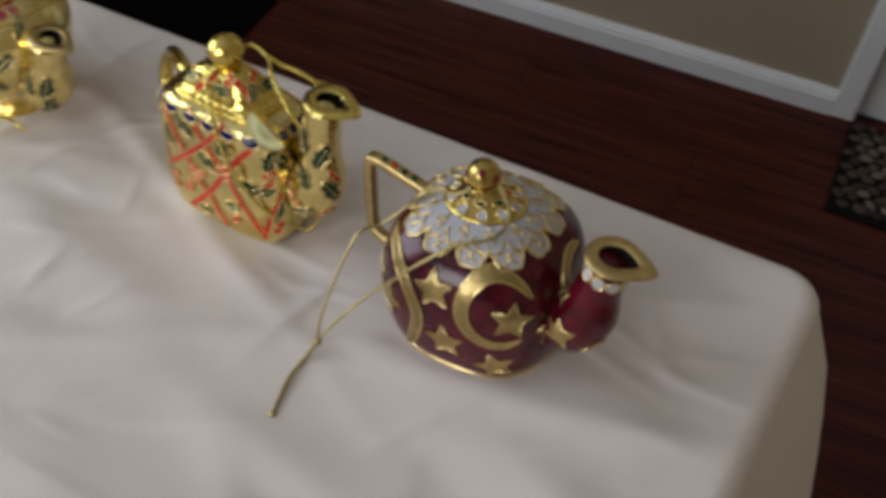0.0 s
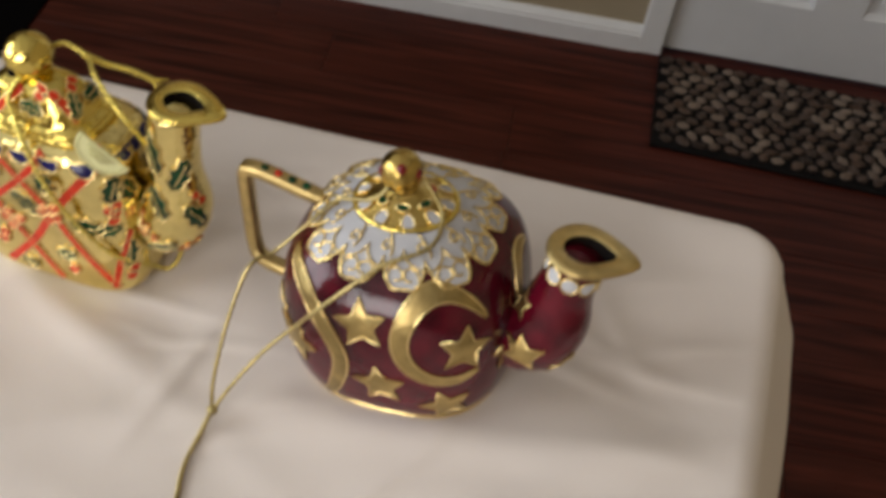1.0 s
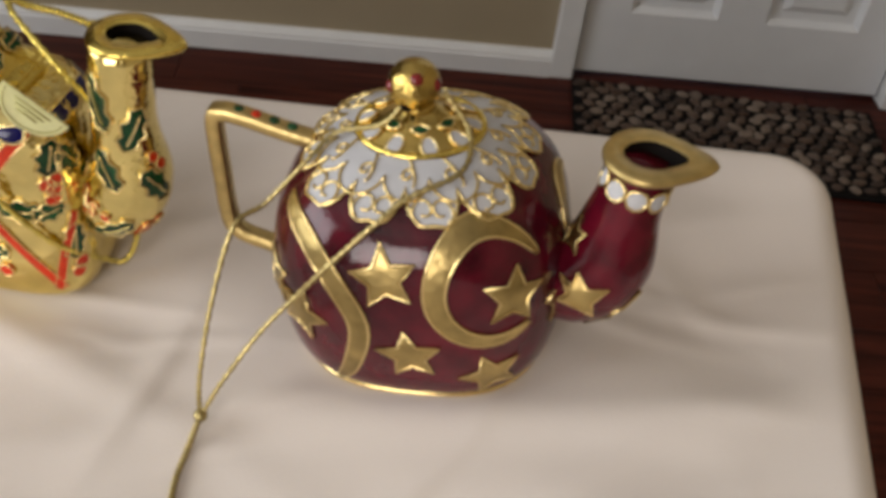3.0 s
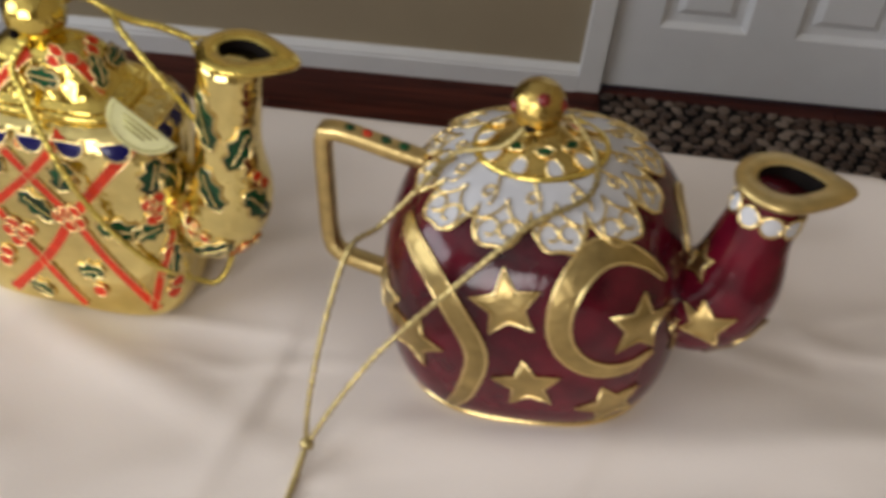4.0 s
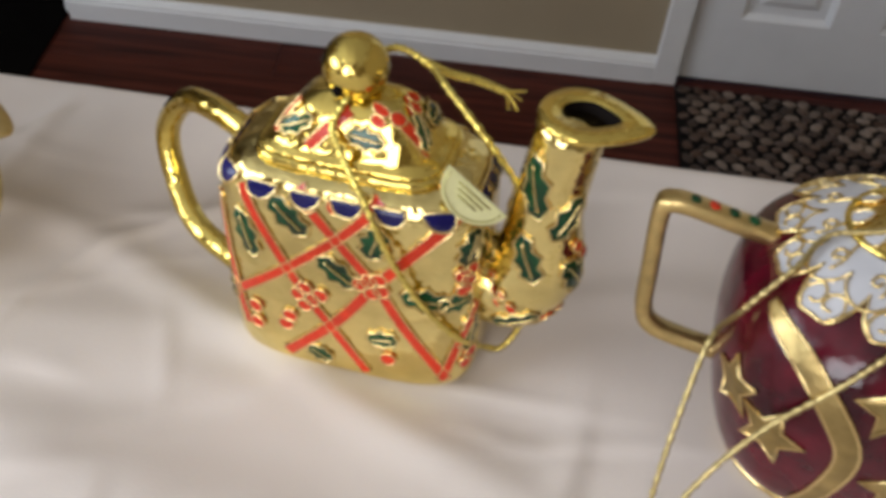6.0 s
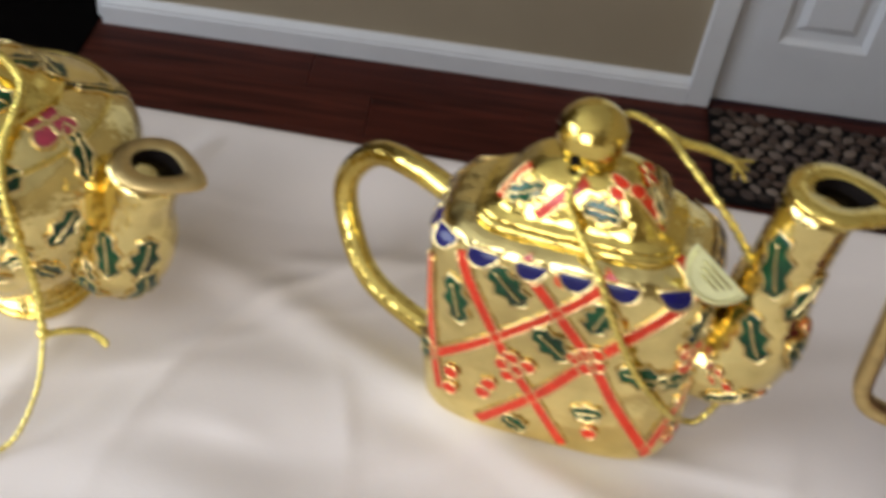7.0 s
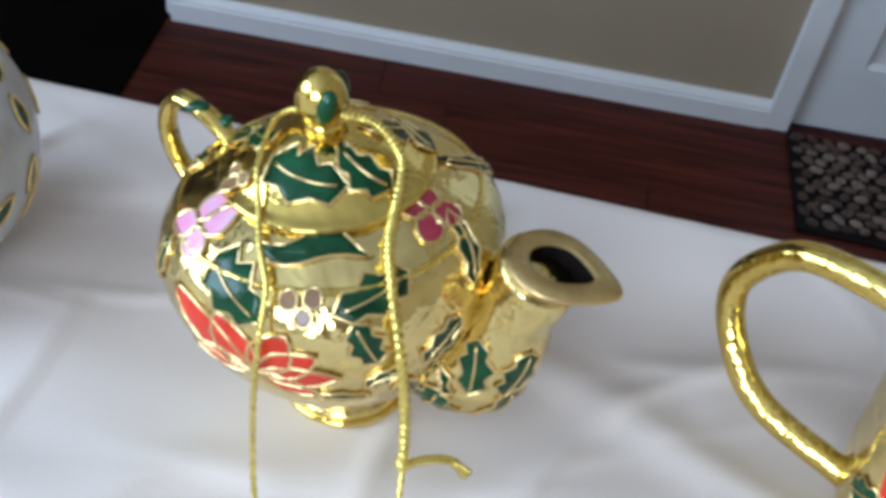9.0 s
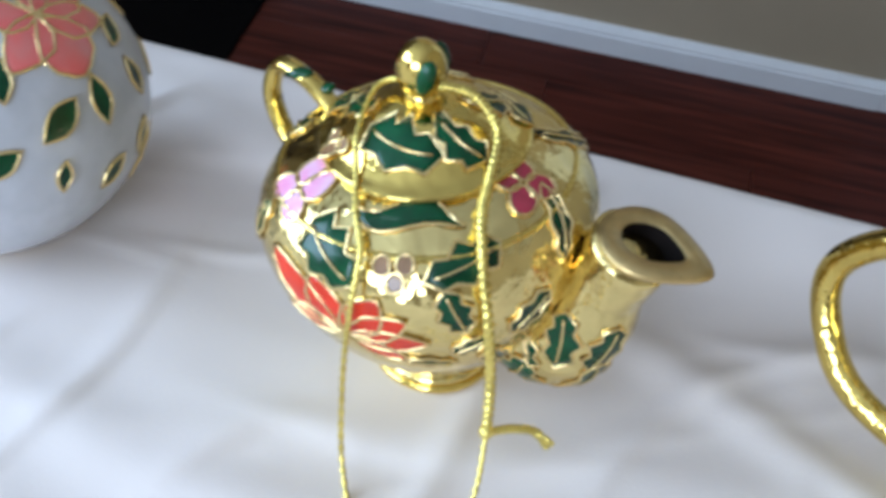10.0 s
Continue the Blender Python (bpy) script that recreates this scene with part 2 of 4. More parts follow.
def inlay(bm, wall, a0, z0, outline, mat=0, wire_mat=1, rise=0.0005, wire=0.00045, turn=0.0, grow=1.0, rings=4):
    """A raised enamel or metal cell with an outline of points about its middle, and the thin wire round it."""
    ct, st = math.cos(turn), math.sin(turn)
    o = [((x * ct - y * st) * grow, (x * st + y * ct) * grow) for x, y in outline]
    mx, my = sum(p[0] for p in o) / len(o), sum(p[1] for p in o) / len(o)
    centre = bm.verts.new(wall.place(a0, z0, mx, my, rise))
    prev = None
    for k in range(1, rings + 1):
        f = k / rings
        ring = [bm.verts.new(wall.place(a0, z0, mx + (x - mx) * f, my + (y - my) * f, rise)) for x, y in o]
        for i in range(len(o)):
            j = (i + 1) % len(o)
            fc = bm.faces.new((centre, ring[i], ring[j]) if prev is None else (prev[i], ring[i], ring[j], prev[j]))
            fc.material_index = mat
        prev = ring
    low = [bm.verts.new(wall.place(a0, z0, x, y, -0.0006)) for x, y in o]
    for i in range(len(o)):
        j = (i + 1) % len(o)
        bm.faces.new((prev[i], low[i], low[j], prev[j])).material_index = mat
    if wire:
        sweep(bm, [wall.place(a0, z0, x, y, rise * 0.8) for x, y in o], wire, 6, True, mat=wire_mat)
    return bm


def ribbon(bm, wall, path, width, mat=0, wire_mat=1, rise=0.0005, wire=0.0003, n=24):
    """A raised band along a path of (angle, height) on a wall, with a wire at both its edges."""
    q = spline(path, n)
    left, right = [], []
    for i, (a, z) in enumerate(q):
        a2, z2 = q[min(i + 1, n)]
        a1, z1 = q[max(i - 1, 0)]
        r = wall.speed(a, z)
        dx, dz = (a2 - a1) * r, z2 - z1
        d = math.hypot(dx, dz) + 1e-9
        w = (width(i / n) if callable(width) else width) / 2
        left.append((a - dz / d * w / r, z + dx / d * w))
        right.append((a + dz / d * w / r, z - dx / d * w))
    for off in (rise,):
        vl = [bm.verts.new(wall.at(a, z, off)) for a, z in left]
        vr = [bm.verts.new(wall.at(a, z, off)) for a, z in right]
        vm = [bm.verts.new(wall.at(a, z, off * 1.2)) for a, z in q]
        for i in range(n):
            bm.faces.new((vl[i], vm[i], vm[i + 1], vl[i + 1])).material_index = mat
            bm.faces.new((vm[i], vr[i], vr[i + 1], vm[i + 1])).material_index = mat
    if wire:
        for side in (left, right):
            sweep(bm, [wall.at(a, z, rise * 0.7) for a, z in side], wire, 6, False, mat=wire_mat)
    return bm


# ornament outlines, in metres about their middle
def star(r, inner=0.45, points=5):
    return [((r if i % 2 == 0 else r * inner) * math.sin(math.pi * i / points), (r if i % 2 == 0 else r * inner) * math.cos(math.pi * i / points)) for i in range(2 * points)]


def dot(r, n=10):
    return [(r * math.cos(2 * math.pi * i / n), r * math.sin(2 * math.pi * i / n)) for i in range(n)]


def holly(length, width):
    """A holly leaf with pointed lobes along both edges."""
    up = []
    lobes = 3
    for i in range(lobes * 2 + 1):
        x = -0.5 + i / (lobes * 2)
        h = (1 - (2 * x) ** 2) ** 0.5 if abs(x) < 0.5 else 0
        up.append((x * length, (h if i % 2 else h * 0.6) * width / 2))
    return up + [(x, -y) for x, y in reversed(up[1:-1])]


def petal(length, width, n=12):
    out = []
    for i in range(n):
        a = 2 * math.pi * i / n
        x = (math.cos(a) + 1) / 2
        out.append((x * length, math.sin(a) * width / 2 * (0.45 + 0.75 * math.sin(math.pi * min(1, x * 0.9 + 0.05)))))
    return out


def round_petal(length, width, n=14):
    return [(length * (0.54 + 0.46 * math.cos(2 * math.pi * i / n)), width / 2 * math.sin(2 * math.pi * i / n)) for i in range(n)]


def lens_leaf(length, width, n=12):
    out = []
    for i in range(n):
        u = i / n * 2
        x = u if u <= 1 else 2 - u
        s = 1 if u <= 1 else -1
        out.append(((x - 0.5) * length, s * math.sin(math.pi * x) * width / 2))
    return out


# ---- the room ----
def setting(name, bm, mats, smooth=False):
    return tagged(link_mesh(name, bm, mats, smooth), kind="structure")


sub = setting("floor", box(-4.2, 1.2, -1.7, 5.0, -0.06, -0.006), DARKWOOD)
north = box(-1.14, -0.01, 2.5, 2.62, 0, 2.5)
box(0.61, 1.2, 2.5, 2.62, 0, 2.5, bm=north)
box(-0.01, 0.61, 2.5, 2.62, 2.05, 2.5, bm=north)
setting("wall_north", north, WALL)
setting("wall_east", box(0.672, 0.80, -1.5, 2.5, 0, 2.5), WALL)
south = box(-4.2, -2.1, -1.62, -1.5, 0, 2.5)
box(-0.8, 1.2, -1.62, -1.5, 0, 2.5, bm=south)
box(-2.1, -0.8, -1.62, -1.5, 0, 1.05, bm=south)
box(-2.1, -0.8, -1.62, -1.5, 2.25, 2.5, bm=south)
setting("wall_south", south, WALL)
west = box(-2.92, -2.8, -1.5, -0.45, 0, 2.5)
box(-2.92, -2.8, 1.45, 2.62, 0, 2.5, bm=west)
box(-2.92, -2.8, -0.45, 1.45, 0, 0.95, bm=west)
box(-2.92, -2.8, -0.45, 1.45, 2.3, 2.5, bm=west)
setting("wall_west", west, WALL)
hall = box(-4.2, -1.14, 4.4, 4.5, 0, 2.5)
box(-4.2, -4.1, -1.5, 4.4, 0, 2.5, bm=hall)
box(-1.16, -1.04, 2.62, 4.4, 0, 2.5, bm=hall)
setting("wall_hall", hall, WALL)
# near-black sheet added over the hall's boards to keep that corner black
setting("floor_hall", box(-2.8, -1.15, 1.5, 4.4, 0.0005, 0.005), HALL_BLACK)
setting("ceiling", box(-4.2, 1.2, -1.7, 5.0, 2.5, 2.6), CEIL)


def window(name, m, w, h):
    ob = new(name)
    ob.matrix_world = m
    tagged(ob, "white framed window letting in cool daylight", "window", kind="structure")
    fr = box(-w / 2, w / 2, -0.05, 0.05, 0, 0.05, 0.004)
    box(-w / 2, w / 2, -0.05, 0.05, h - 0.05, h, 0.004, bm=fr)
    box(-w / 2, -w / 2 + 0.05, -0.05, 0.05, 0.05, h - 0.05, 0.004, bm=fr)
    box(w / 2 - 0.05, w / 2, -0.05, 0.05, 0.05, h - 0.05, 0.004, bm=fr)
    box(-0.02, 0.02, -0.03, 0.03, 0.05, h - 0.05, 0.004, bm=fr)
    part("window_frame", fr, PAINT, ob, smooth=False)
    return ob


window("window_1", pose(-1.45, -1.56, 1.05), 1.3, 1.2)
window("window_2", pose(-2.86, 0.5, 0.95, 0, 0, 90), 1.9, 1.35)


def moulding(x0, x1, h, t, y):
    """A baseboard along x: plain face, a bead and a stepped top."""
    sec = [(0, 0), (-t, 0), (-t, h * 0.68), (-t * 0.82, h * 0.72), (-t * 0.86, h * 0.80), (-t * 0.62, h * 0.90), (-t * 0.36, h), (0, h)]
    bm = bmesh.new()
    a = [bm.verts.new((x0, y + p, q)) for p, q in sec]
    b = [bm.verts.new((x1, y + p, q)) for p, q in sec]
    for i in range(len(sec)):
        j = (i + 1) % len(sec)
        bm.faces.new((a[i], a[j], b[j], b[i]))
    bm.faces.new(a)
    bm.faces.new(b)
    return bm


setting("baseboard", moulding(-1.140, -0.046, 0.053, 0.018, 2.5), PAINT)
back = moulding(0, 1.75, 0.053, 0.014, 0)
bmesh.ops.transform(back, matrix=pose(0.672, 2.44, 0, 0, 0, -90), verts=back.verts)
setting("baseboard", back, PAINT)
side = moulding(0, 0.12, 0.053, 0.014, 0)
bmesh.ops.transform(side, matrix=pose(-1.14, 2.62, 0, 0, 0, -90), verts=side.verts)
setting("baseboard", side, PAINT)
trim = box(-0.046, 0.0, 2.482, 2.5, 0, 2.10, 0.004)
box(0.604, 0.66, 2.470, 2.5, 0, 2.10, 0.004, bm=trim)
box(-0.046, 0.66, 2.482, 2.5, 2.10, 2.15, 0.004, bm=trim)
box(-0.008, 0.0, 2.5, 2.615, 0, 2.04, bm=trim)
box(0.604, 0.608, 2.5, 2.615, 0, 2.04, bm=trim)
setting("trim", trim, PAINT)


def six_panel_door():
    ob = new("door_1")
    ob.matrix_world = pose(0.004, 2.5, 0.012)
    tagged(ob, "closed white painted door with raised moulded panels", "door", kind="structure")
    W, H, T = 0.596, 2.02, 0.038
    xs = [0, 0.083, 0.245, 0.335, 0.513, W]
    zs = [0, 0.134, 0.72, 0.84, 1.52, 1.62, 1.90, H]
    slab = bmesh.new()
    for i in range(5):
        for j in range(7):
            if i in (1, 3) and j in (1, 3, 5):
                x0, x1, z0, z1 = xs[i], xs[i + 1], zs[j], zs[j + 1]
                loops = []
                for d, y in ((0, 0.0), (0.010, 0.011), (0.026, 0.012), (0.040, 0.004)):
                    loops.append([slab.verts.new(p) for p in ((x0 + d, y, z0 + d), (x1 - d, y, z0 + d), (x1 - d, y, z1 - d), (x0 + d, y, z1 - d))])
                for a, b in zip(loops, loops[1:]):
                    for k in range(4):
                        slab.faces.new((a[k], a[(k + 1) % 4], b[(k + 1) % 4], b[k]))
                slab.faces.new(loops[-1])
            else:
                slab.faces.new([slab.verts.new(p) for p in ((xs[i], 0, zs[j]), (xs[i + 1], 0, zs[j]), (xs[i + 1], 0, zs[j + 1]), (xs[i], 0, zs[j + 1]))])
    bmesh.ops.remove_doubles(slab, verts=slab.verts, dist=1e-5)
    bmesh.ops.recalc_face_normals(slab, faces=slab.faces)
    box(0, W, 0.014, T, 0, H, bm=slab)
    edge = box(0, 0.001, 0, 0.014, 0, H)
    box(W - 0.001, W, 0, 0.014, 0, H, bm=edge)
    box(0, W, 0, 0.014, 0, 0.001, bm=edge)
    join(slab, edge)
    part("door_leaf", slab, DOOR, ob, smooth=False)
    knob = bmesh.new()
    bmesh.ops.create_uvsphere(knob, u_segments=20, v_segments=12, radius=0.026)
    bmesh.ops.translate(knob, verts=knob.verts, vec=(0.535, -0.045, 0.93))
    sweep(knob, [(0.535, 0.0, 0.93), (0.535, -0.03, 0.93)], 0.011)
    part("door_knob", knob, BRASS, ob)
    return ob


six_panel_door()


# ---- table and cloth ----
TURN = -8.4
TILT = 0.05


def table_z(x):
    """Height of the cloth: the table leans a little."""
    return TABLE + TILT * (x + 0.6)


# the table with all that stands on it
NEAR = pose(0.0841, -0.0904, -0.0649, 0, -1.63, 0) @ Matrix.Scale(1.0944, 4)
CORNER = NEAR @ pose(-0.2055, 1.0412, table_z(-0.204), 0, -math.degrees(math.atan(TILT)), 0) @ pose(0, 0, 0, 0, 0, TURN)
LONG, DEEP, EDGE, CORN = 1.6, 0.95, 0.009, 0.020


WRINKLES = []
rw = random.Random(21)
for k in range(190):
    t = rw.gauss(0.45, 0.6)
    fine = k > 25
    WRINKLES.append((rw.uniform(0.0, 0.58), rw.uniform(-0.01, 0.28), math.cos(t), math.sin(t), rw.uniform(0.010, 0.036) * (1 if fine else 1.7), rw.uniform(0.0012, 0.0027) * (1 if fine else 1.8), rw.uniform(0.0004, 0.0011) * (1 if fine else 1.7), rw.uniform(-8, 8)))


def crease(u, v):
    """Height of the creases in the cloth at u to the left of the corner, v towards the front."""
    z = 0.0030 * noise.noise(Vector((u * 8 + v * 5, v * 15 - u * 3, 1.3)))
    z += 0.0020 * noise.noise(Vector((u * 20 + v * 9, v * 34 - u * 6, 5.1)))
    # long soft ridges that wander across the cloth
    for k, (a, b, s, h, w) in enumerate(((0.13, 0.10, 0.22, 0.0034, 0.009), (0.17, -0.16, 0.30, 0.0036, 0.010), (0.27, 0.22, -0.10, 0.0030, 0.008), (0.09, 0.22, 0.40, 0.0028, 0.008), (0.22, 0.05, 0.6, 0.0034, 0.010), (0.33, -0.3, 0.2, 0.0036, 0.012), (0.12, -0.35, 0.3, 0.0026, 0.007), (0.20, 0.45, 0.3, 0.0028, 0.008))):
        d = (v - a) - b * (u - 0.25) - s * 0.15 * noise.noise(Vector((u * 5, k * 3.1, 0)))
        fade = 0.35 + 1.1 * noise.noise(Vector((u * 6, k * 5.7, 2.2)))
        z += 0.7 * h * max(0, fade) * math.exp(-(d / w) ** 2)
    # short pinched wrinkles
    for u0, v0, ca, sa, ln, w, h, bend in WRINKLES:
        p, q = (u - u0) * ca + (v - v0) * sa, (v - v0) * ca - (u - u0) * sa
        if abs(p) < ln * 2.2 and abs(q) < 0.05:
            q -= bend * p * p
            z += h * (0.5 + 0.5 * min(1, u / 0.25)) * math.exp(-(p / ln) ** 2) * math.exp(-(q / (w if q > 0 else w * 2.2)) ** 2)
    # a sharp fold left from storage
    z += 0.0012 * math.exp(-((u - 0.36 - 0.05 * v) / 0.004) ** 2)
    return z


def tablecloth():
    us = list(np.arange(0, 0.52, 0.0019)) + list(np.arange(0.52, 0.80, 0.006)) + list(np.linspace(0.80, LONG, 12))
    vs = list(np.arange(0, 0.24, 0.0019)) + list(np.arange(0.24, 0.40, 0.006)) + list(np.linspace(0.40, DEEP, 12))
    us = [0, 0.0006] + us[1:]
    vs = [0, 0.0006] + vs[1:]
    bm = bmesh.new()
    grid = []
    for u in us:
        row = []
        for v in vs:
            x, y = u, v
            if u < CORN and v < CORN:
                dx, dy = CORN - u, CORN - v
                d, m = math.hypot(dx, dy), max(dx, dy)
                if d > 0:
                    x, y = CORN - dx * m / d, CORN - dy * m / d
            edge = min(u, v, LONG - u, DEEP - v)
            z = crease(x, y) * min(1, edge / 0.03)
            if edge < EDGE:
                z -= EDGE - math.sqrt(max(0, EDGE ** 2 - (EDGE - edge) ** 2))
            row.append(bm.verts.new((-x, -y, z)))
        grid.append(row)
    for i in range(len(us) - 1):
        for j in range(len(vs) - 1):
            bm.faces.new((grid[i][j], grid[i + 1][j], grid[i + 1][j + 1], grid[i][j + 1]))
    rim = [grid[i][0] for i in range(len(us))] + grid[-1][1:] + [grid[i][-1] for i in range(len(us) - 2, -1, -1)] + list(reversed(grid[0][1:-1]))
    rim = list(reversed(rim))
    mid = Vector((-LONG / 2, -DEEP / 2, 0))
    prev = rim
    run = [0.0]
    for a, b in zip(rim, rim[1:]):
        run.append(run[-1] + (b.co - a.co).length)
    n = len(rim)
    for k in range(1, 13):
        drop = 0.34 * k / 12
        ring = []
        for i, v in enumerate(rim):
            t = rim[(i + 1) % n].co - rim[i - 1].co
            out = Vector((t.y, -t.x, 0)).normalized()
            if out.dot(v.co - mid) < 0:
                out = -out
            wave = math.sin(run[i] * 34 + 2.0 * math.sin(run[i] * 7)) * 0.012 * (k / 12)
            flare = 0.010 + 0.036 * max(0.0, out.x) ** 2
            ring.append(bm.verts.new((v.co.x + out.x * (flare * (k / 12) ** 0.6 + wave), v.co.y + out.y * (flare * (k / 12) ** 0.6 + wave), v.co.z - drop)))
        for i in range(n):
            j = (i + 1) % n
            bm.faces.new((prev[i], prev[j], ring[j], ring[i]))
        prev = ring
    ob = link_mesh("tablecloth", bm, CLOTH)
    ob.matrix_world = CORNER
    return tagged(ob, "creased off-white cotton tablecloth draped over a table", "tablecloth")


tablecloth()


def table():
    ob = thing("table", CORNER, "rectangular table hidden under a white cloth", "table")
    part("tabletop", box(-LONG + 0.012, -0.012, -DEEP + 0.012, -0.012, -0.032, -0.007, 0.003), DARKWOOD, ob, smooth=False)
    down = CORNER.inverted()
    for x in (-LONG + 0.09, -0.09):
        for y in (-DEEP + 0.09, -0.09):
            top = CORNER @ Vector((x, y, -0.025))
            leg = box(top.x - 0.03, top.x + 0.03, top.y - 0.03, top.y + 0.03, 0.0, top.z, 0.004)
            bmesh.ops.transform(leg, matrix=down, verts=leg.verts)
            part("leg", leg, DARKWOOD, ob, smooth=False)



table()


# ---- teapot ornaments ----
CORD_FRAME = {}


def teapot(name, x, y, lean, turn, size, label, drawn):
    """drawn: the pose in whose place the cords' points are given."""
    ob = thing(name, NEAR @ pose(x, y, table_z(x), 0, lean, turn) @ Matrix.Scale(size, 4), label, "teapot", "teapot ornaments on the tablecloth")
    dx, dy, dlean, dturn, dsize = drawn
    CORD_FRAME[ob] = (pose(dx, dy, 0.88 + TILT * (dx + 0.6), 0, dlean, dturn) @ Matrix.Scale(dsize, 4)).inverted()
    return ob


def teardrop(r, tip, n=36):
    """Outline with a point towards +x."""
    out = []
    for i in range(n):
        a = 2 * math.pi * i / n
        x, y = r * math.cos(a), r * math.sin(a)
        if x > 0:
            x += tip * (x / r) ** 3
            y *= 1 - 0.25 * (x / (r + tip)) ** 2
        out.append((x, y))
    return out


def lip(parent, centre, r, tip, hole, tilt, mat=BRASS):
    """The flat flange at the spout's end, drawn out to a point, with its dark bore."""
    bm = bmesh.new()
    o = teardrop(r, tip)
    h = [(x * hole / r * (0.8 if x > 0 else 1.0) + 0.001, y * hole / r * 0.8) for x, y in o]
    th = 0.0016
    spec = [(o, -th, 0.80, 0), (o, -th * 0.6, 0.97, 0), (o, 0, 1.0, 0), (o, th * 0.45, 0.97, 0), (h, th * 0.5, 1.0, 0), (h, 0, 0.95, 1), (h, -0.009, 0.5, 1)]
    prev, pm = None, 0
    for pts, z, f, m in spec:
        ring = [bm.verts.new((px * f, py * f, z)) for px, py in pts]
        if prev:
            for i in range(len(ring)):
                j = (i + 1) % len(ring)
                bm.faces.new((prev[i], prev[j], ring[j], ring[i])).material_index = m
        prev = ring
    bm.faces.new(prev).material_index = 1
    bmesh.ops.transform(bm, matrix=Matrix.Translation(centre) @ pose(0, 0, 0, 0, tilt, 0), verts=bm.verts)
    return part("spout_lip", bm, [mat, DARK], parent, "flat golden spout lip with a dark hole")


def ball(bm, centre, r, squash=1.0, mat=0):
    own = bmesh.new()
    bmesh.ops.create_uvsphere(own, u_segments=32, v_segments=20, radius=r)
    for f in own.faces:
        f.material_index = mat
    bmesh.ops.transform(own, matrix=Matrix.Translation(centre) @ Matrix.Diagonal((1, 1, squash, 1)), verts=own.verts)
    return join(bm, own)


# red pot
RED_WALL = Turned(smooth_profile([(0, 0.029), (0.003, 0.0345), (0.010, 0.0380), (0.022, 0.0400), (0.036, 0.0400), (0.048, 0.0375), (0.056, 0.0320), (0.0620, 0.0240), (0.0645, 0.0192), (0.0664, 0.0142)], 48), 0.955, 0.90, 2.7)
RED_TUBE = Tube([(0.026, -0.003, 0.036), (0.039, -0.007, 0.029), (0.0475, -0.008, 0.036), (0.0512, -0.007, 0.051), (0.0548, -0.006, 0.0650)], [0.010, 0.0130, 0.0124, 0.0090, 0.0074])
pot_red = teapot("red_teapot", -0.3340, 0.9635, -5.0, -8.2, 0.950, "burgundy enamel teapot ornament with golden stars and moons", (-0.3345, 0.9675, -3.4, -9.5, 0.960))
part("body", RED_WALL.mesh(72), BURGUNDY, pot_red)
part("spout", sweep(bmesh.new(), RED_TUBE.p, RED_TUBE.r, 24), BURGUNDY, pot_red)
lip(pot_red, Vector((0.0552, -0.006, 0.0665)), 0.0108, 0.006, 0.0068, 4)
RED_LID = Turned(smooth_profile([(0.0655, 0.0146), (0.0661, 0.0152), (0.0672, 0.0147), (0.0680, 0.0128), (0.0694, 0.0098), (0.0710, 0.0062), (0.0722, 0.0045)], 24), 1.0, 0.84)
part("lid", RED_LID.mesh(56), KNOB, pot_red)
k = ball(bmesh.new(), (-0.001, 0, 0.0783), 0.0065)
ball(k, (0, 0, 0.0725), 0.0042, 0.7)
part("knob", k, KNOB, pot_red)
hp = spline([(-0.028, 0.004, 0.056), (-0.037, 0.004, 0.0588), (-0.047, 0.004, 0.0622), (-0.0528, 0.004, 0.0632), (-0.0550, 0.004, 0.0605), (-0.0558, 0.004, 0.042), (-0.0560, 0.004, 0.0290), (-0.0535, 0.003, 0.0240), (-0.046, 0.003, 0.0205), (-0.034, 0.003, 0.017)], 54)
part("handle", sweep(bmesh.new(), hp, 0.0027, 12, squash=0.8, square=4), BRASS, pot_red)

# golden pot with red bands
YEL_WALL = Turned(smooth_profile([(0, 0.0295), (0.003, 0.0332), (0.012, 0.0343), (0.030, 0.0343), (0.048, 0.0342), (0.058, 0.0336), (0.0630, 0.0308), (0.0652, 0.0262), (0.0662, 0.0205)], 46), 1.0, 0.57, 4.0)
YEL_TUBE = Tube([(0.024, 0.003, 0.030), (0.039, 0.003, 0.028), (0.046, 0.003, 0.038), (0.047, 0.003, 0.056), (0.0505, 0.003, 0.082)], [0.011, 0.0125, 0.0118, 0.0090, 0.0082])
pot_yel = teapot("golden_teapot", -0.4552, 0.9865, -1.8, -12, 0.920, "golden teapot ornament with red lattice bands and holly leaves", (-0.4565, 0.9955, -1.5, -17, 0.965))
part("body", YEL_WALL.mesh(72), PALE, pot_yel)
part("spout", sweep(bmesh.new(), YEL_TUBE.p, YEL_TUBE.r, 24), PALE, pot_yel)
lip(pot_yel, Vector((0.0525, 0.003, 0.0835)), 0.0105, 0.006, 0.0062, 2, GOLD)
YEL_LID = Turned(smooth_profile([(0.0655, 0.0205), (0.0660, 0.0222), (0.0682, 0.0225), (0.0692, 0.0208), (0.0706, 0.0192), (0.0755, 0.0160), (0.0800, 0.0115), (0.0822, 0.005)], 36), 1.0, 0.60, 5.0)
part("lid", YEL_LID.mesh(72), GOLD, pot_yel)
part("knob", ball(bmesh.new(), (-0.001, 0.001, 0.0872), 0.0080), GOLD, pot_yel)
hp = spline([(-0.028, 0.004, 0.0560), (-0.044, 0.013, 0.0562), (-0.058, 0.021, 0.0515), (-0.0675, 0.024, 0.038), (-0.0655, 0.020, 0.025), (-0.055, 0.011, 0.0140), (-0.032, 0.002, 0.008)], 44)
